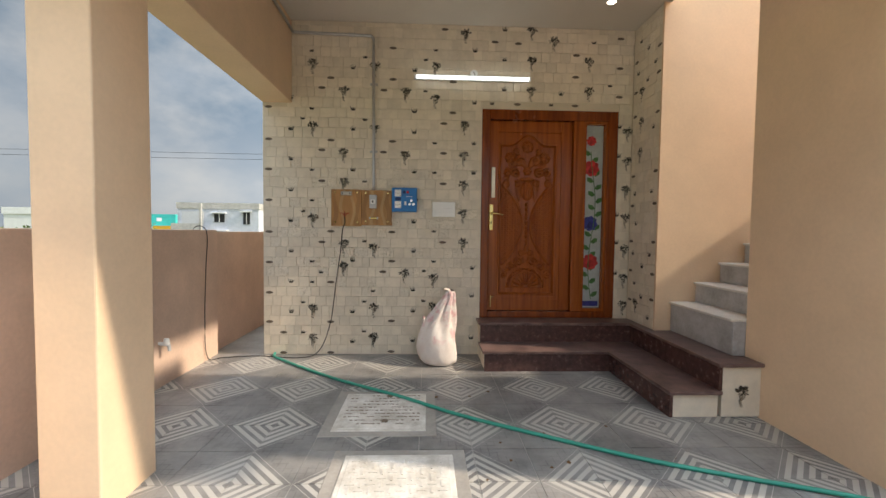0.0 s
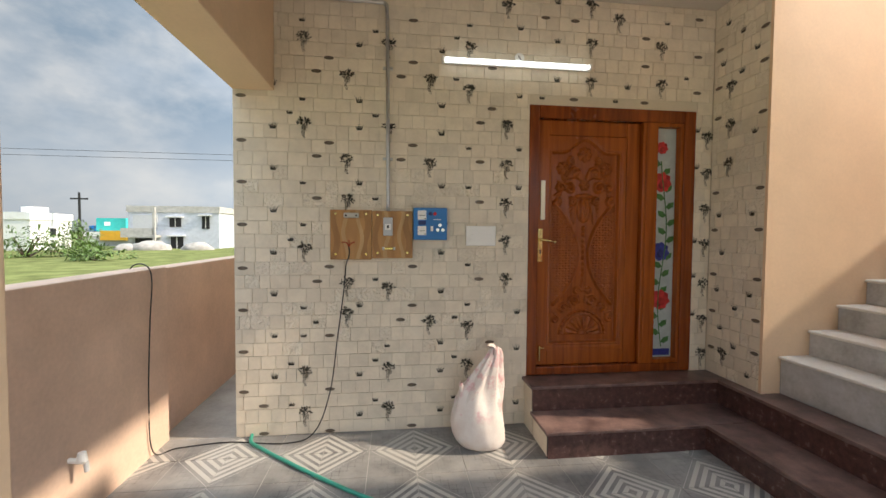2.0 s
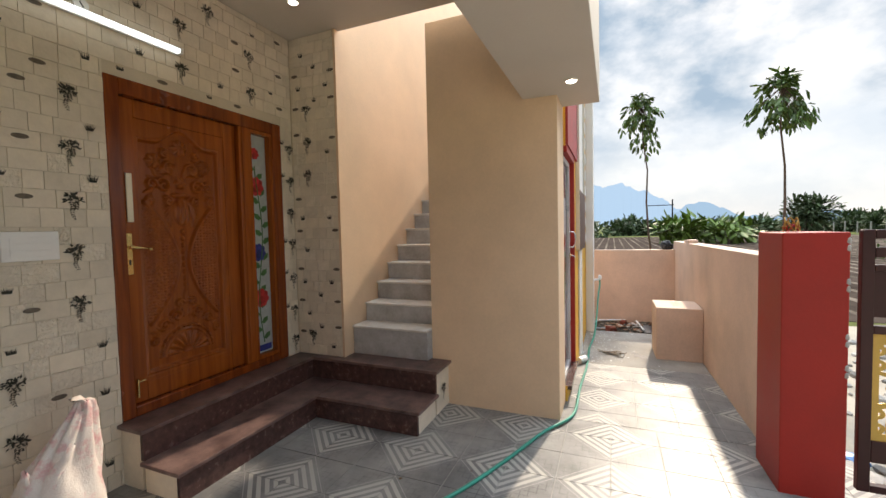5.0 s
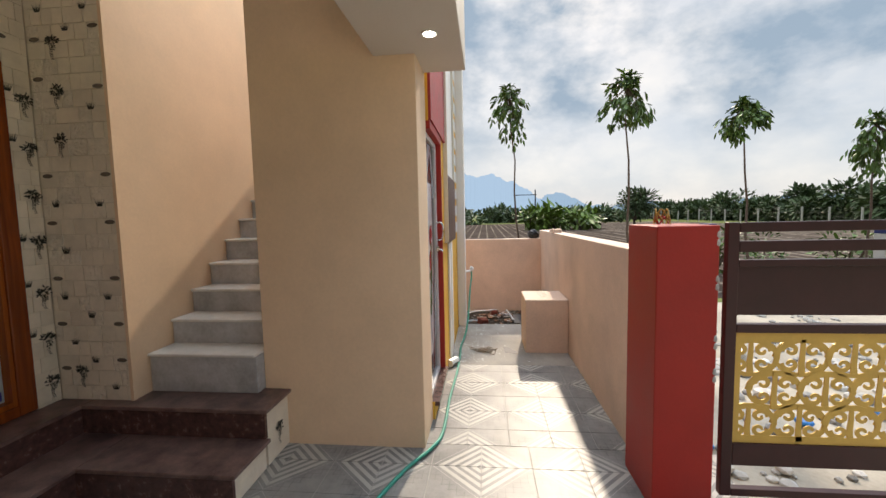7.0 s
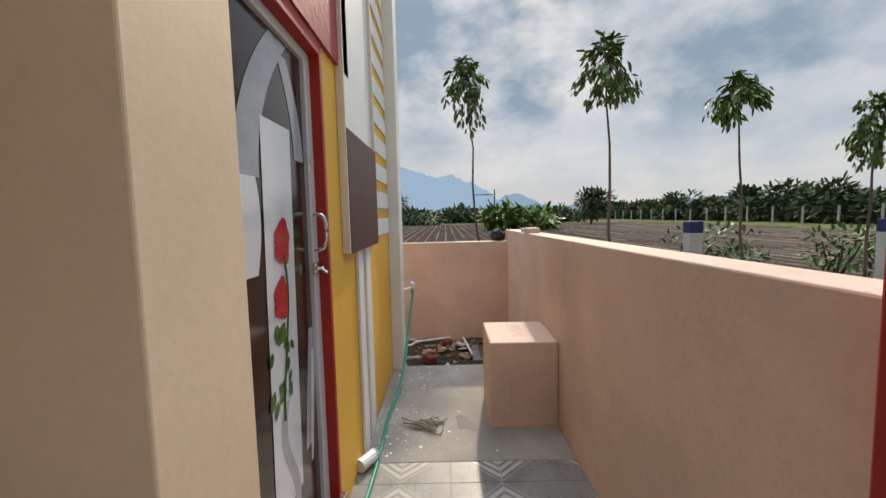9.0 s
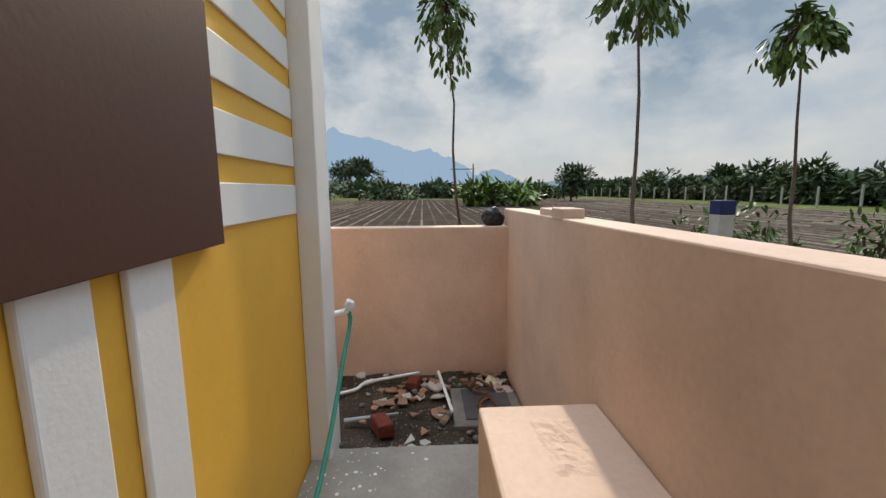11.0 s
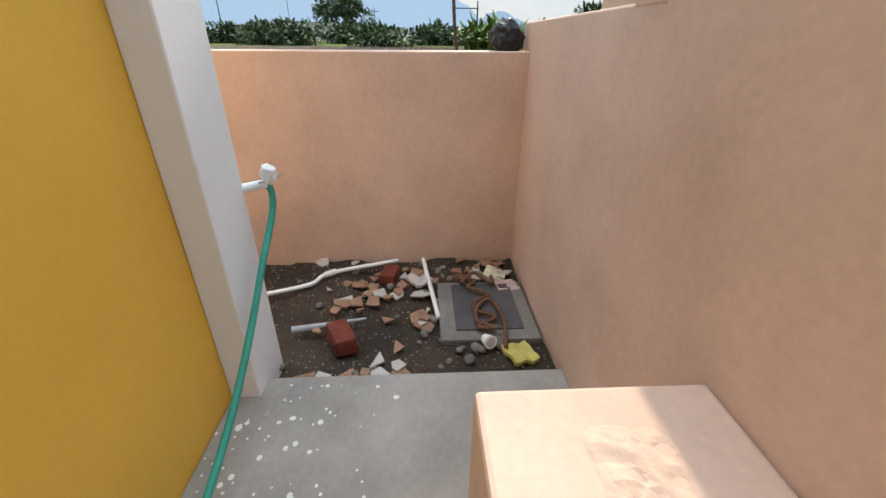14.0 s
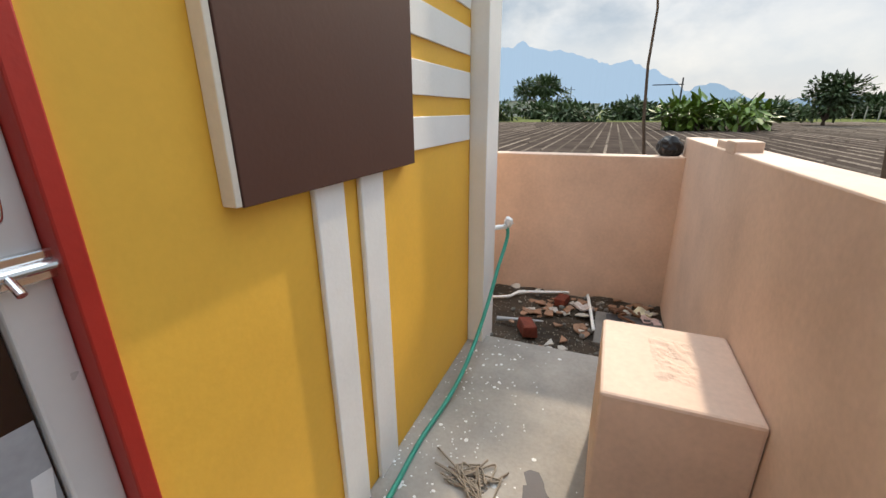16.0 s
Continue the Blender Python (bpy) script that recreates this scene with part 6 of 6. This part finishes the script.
# ---- wall blocks ----
wr = random.Random(4)
blocks, shapes = [], {}
z = 0.0
row = 0
while z < 3.36:
    h = (0.098, 0.104, 0.10)[row % 3]
    x = -1.48 - wr.uniform(0, 0.05)
    while x < 2.30:
        wd = wr.choice((0.075, 0.09, 0.105, 0.105, 0.14, 0.16))
        a, b, z1 = max(x, -1.48), min(x + wd, 2.30), min(z + h, 3.368)
        x += wd
        if b - a < 0.02:
            continue
        if z < DZ1 and z1 > DZ0 - 0.06:
            if a >= DX0 - 0.001 and b <= DX1 + 0.001:
                continue
            if a < DX0 < b:
                b = DX0
            if a < DX1 < b:
                a = DX1
            if b - a < 0.012:
                continue
        if a < -1.19 and z1 > 2.555:
            if b < -1.17 or z > 2.55:
                a = max(a, -1.19)
                if b - a < 0.02:
                    continue
        blocks.append((a, b, z, z1))
    z += h
    row += 1


def block_mesh(w2, h2, rough=False):
    key = (round(w2, 3), round(h2, 3), rough)
    if key not in shapes:
        bm = boxed(-w2 / 2 + 0.0008, w2 / 2 - 0.0008, 0, 0.012, -h2 / 2 + 0.0008, h2 / 2 - 0.0008)
        for v in bm.verts:
            if v.co.y < 0.001:
                v.co.x *= 1 - 0.003 / max(w2, 0.02)
                v.co.z *= 1 - 0.003 / h2
        shapes[key] = mesh_of("tile", bm, ROUGH_TILE if rough else CREAM_TILE)
    return shapes[key]


far_blocks, near = bmesh.new(), 0
for (a, b, z0, z1) in blocks:
    dy = wr.uniform(0, 0.003)
    if near < 300 and 0.55 < z0 < 1.95 and a < 0.75:
        near += 1
        ob = new("tile", block_mesh(b - a, z1 - z0, wr.random() < 0.28))
        ob.matrix_basis = pose((a + b) / 2, WALL_Y + dy, (z0 + z1) / 2, wr.uniform(-0.5, 0.5), 0, wr.uniform(-0.5, 0.5))
        ob.parent = front_wall
    else:
        vs = [far_blocks.verts.new(p) for p in ((a + 0.002, WALL_Y + dy, z0 + 0.002), (b - 0.002, WALL_Y + dy, z0 + 0.002), (b - 0.002, WALL_Y + dy, z1 - 0.002), (a + 0.002, WALL_Y + dy, z1 - 0.002), (a + 0.001, WALL_Y + 0.012, z0 + 0.001), (b - 0.001, WALL_Y + 0.012, z0 + 0.001), (b - 0.001, WALL_Y + 0.012, z1 - 0.001), (a + 0.001, WALL_Y + 0.012, z1 - 0.001))]
        for f in ((0, 1, 2, 3), (0, 4, 5, 1), (1, 5, 6, 2), (2, 6, 7, 3), (3, 7, 4, 0)):
            far_blocks.faces.new([vs[k] for k in f])
rest = part("tile_field", far_blocks, CREAM_TILE_FAR, front_wall)
tagged(rest, "", kind="stuff")
z, row = 0.385, 0
while z < 3.36:
    h = (0.098, 0.104, 0.10)[row % 3]
    y = 4.26 + wr.uniform(0, 0.05)
    while y > 3.75:
        wd = wr.choice((0.075, 0.09, 0.105, 0.14, 0.16))
        a, b = max(3.752, y - wd), min(4.258, y)
        y -= wd
        if b - a > 0.015:
            o = wr.uniform(0, 0.003)
            z1 = min(z + h, 3.368)
            ob = new("tile", block_mesh(b - a, z1 - z, wr.random() < 0.28))
            ob.matrix_basis = pose(2.30 + o, (a + b) / 2, (z + z1) / 2, 0, 0, -90)
            ob.parent = return_wall
    z += h
    row += 1
setting("trim_tile_edge", boxed(2.298, 2.325, 3.728, 3.751, 0.386, 3.369), PEACH, "painted corner edge of the tiled return", "trim")

# ---- floor tiles ----
def floor_tiles(parent, mat, ox, oy, t, x0, x1, y0, y1, zf, skip):
    me = None
    i0, i1 = math.floor((x0 - ox) / t), math.ceil((x1 - ox) / t)
    j0, j1 = math.floor((y0 - oy) / t), math.ceil((y1 - oy) / t)
    cache = {}
    for i in range(i0, i1):
        for j in range(j0, j1):
            a, b = max(x0, ox + i * t), min(x1, ox + (i + 1) * t)
            c, e = max(y0, oy + j * t), min(y1, oy + (j + 1) * t)
            if b - a < 0.01 or e - c < 0.01 or skip((a + b) / 2, (c + e) / 2):
                continue
            key = (round(b - a, 3), round(e - c, 3))
            if key not in cache:
                w2, d2 = key[0] / 2 - 0.0012, key[1] / 2 - 0.0012
                bm = boxed(-w2, w2, -d2, d2, -0.02, 0)
                for v in bm.verts:
                    if v.co.z > -0.001:
                        v.co.x *= 1 - 0.0015 / w2
                        v.co.y *= 1 - 0.0015 / d2
                cache[key] = mesh_of("tile", bm, mat)
            ob = new("tile", cache[key])
            xm = (a + b) / 2
            ob.matrix_basis = pose(xm, (c + e) / 2, zf(xm) + wr.uniform(-0.0008, 0.0008), 0, 1.15 if xm > 2.0 else 0, 0)
            ob.parent = parent


def slope(x):
    return -0.02 * max(0.0, x - 2.0)


floor_tiles(bpy.data.objects["floor_base"], stripe_floor("diamond_floor_tile", -0.80, 2.71, 0.315), -0.80, 2.71, 0.315, -2.03, 2.6, 0.0, 4.272, slope, lambda x, y: (x > 2.54 and y > SIDE_Y) or (x > 2.25 and y > 2.9))
floor_tiles(bpy.data.objects["floor_passage_base"], stripe_floor("diamond_passage_tile", 3.70, 0.965, 0.293), 3.70, 0.965, 0.293, 2.6, 4.2, SOUTH_Y, 1.834, slope, lambda x, y: False)
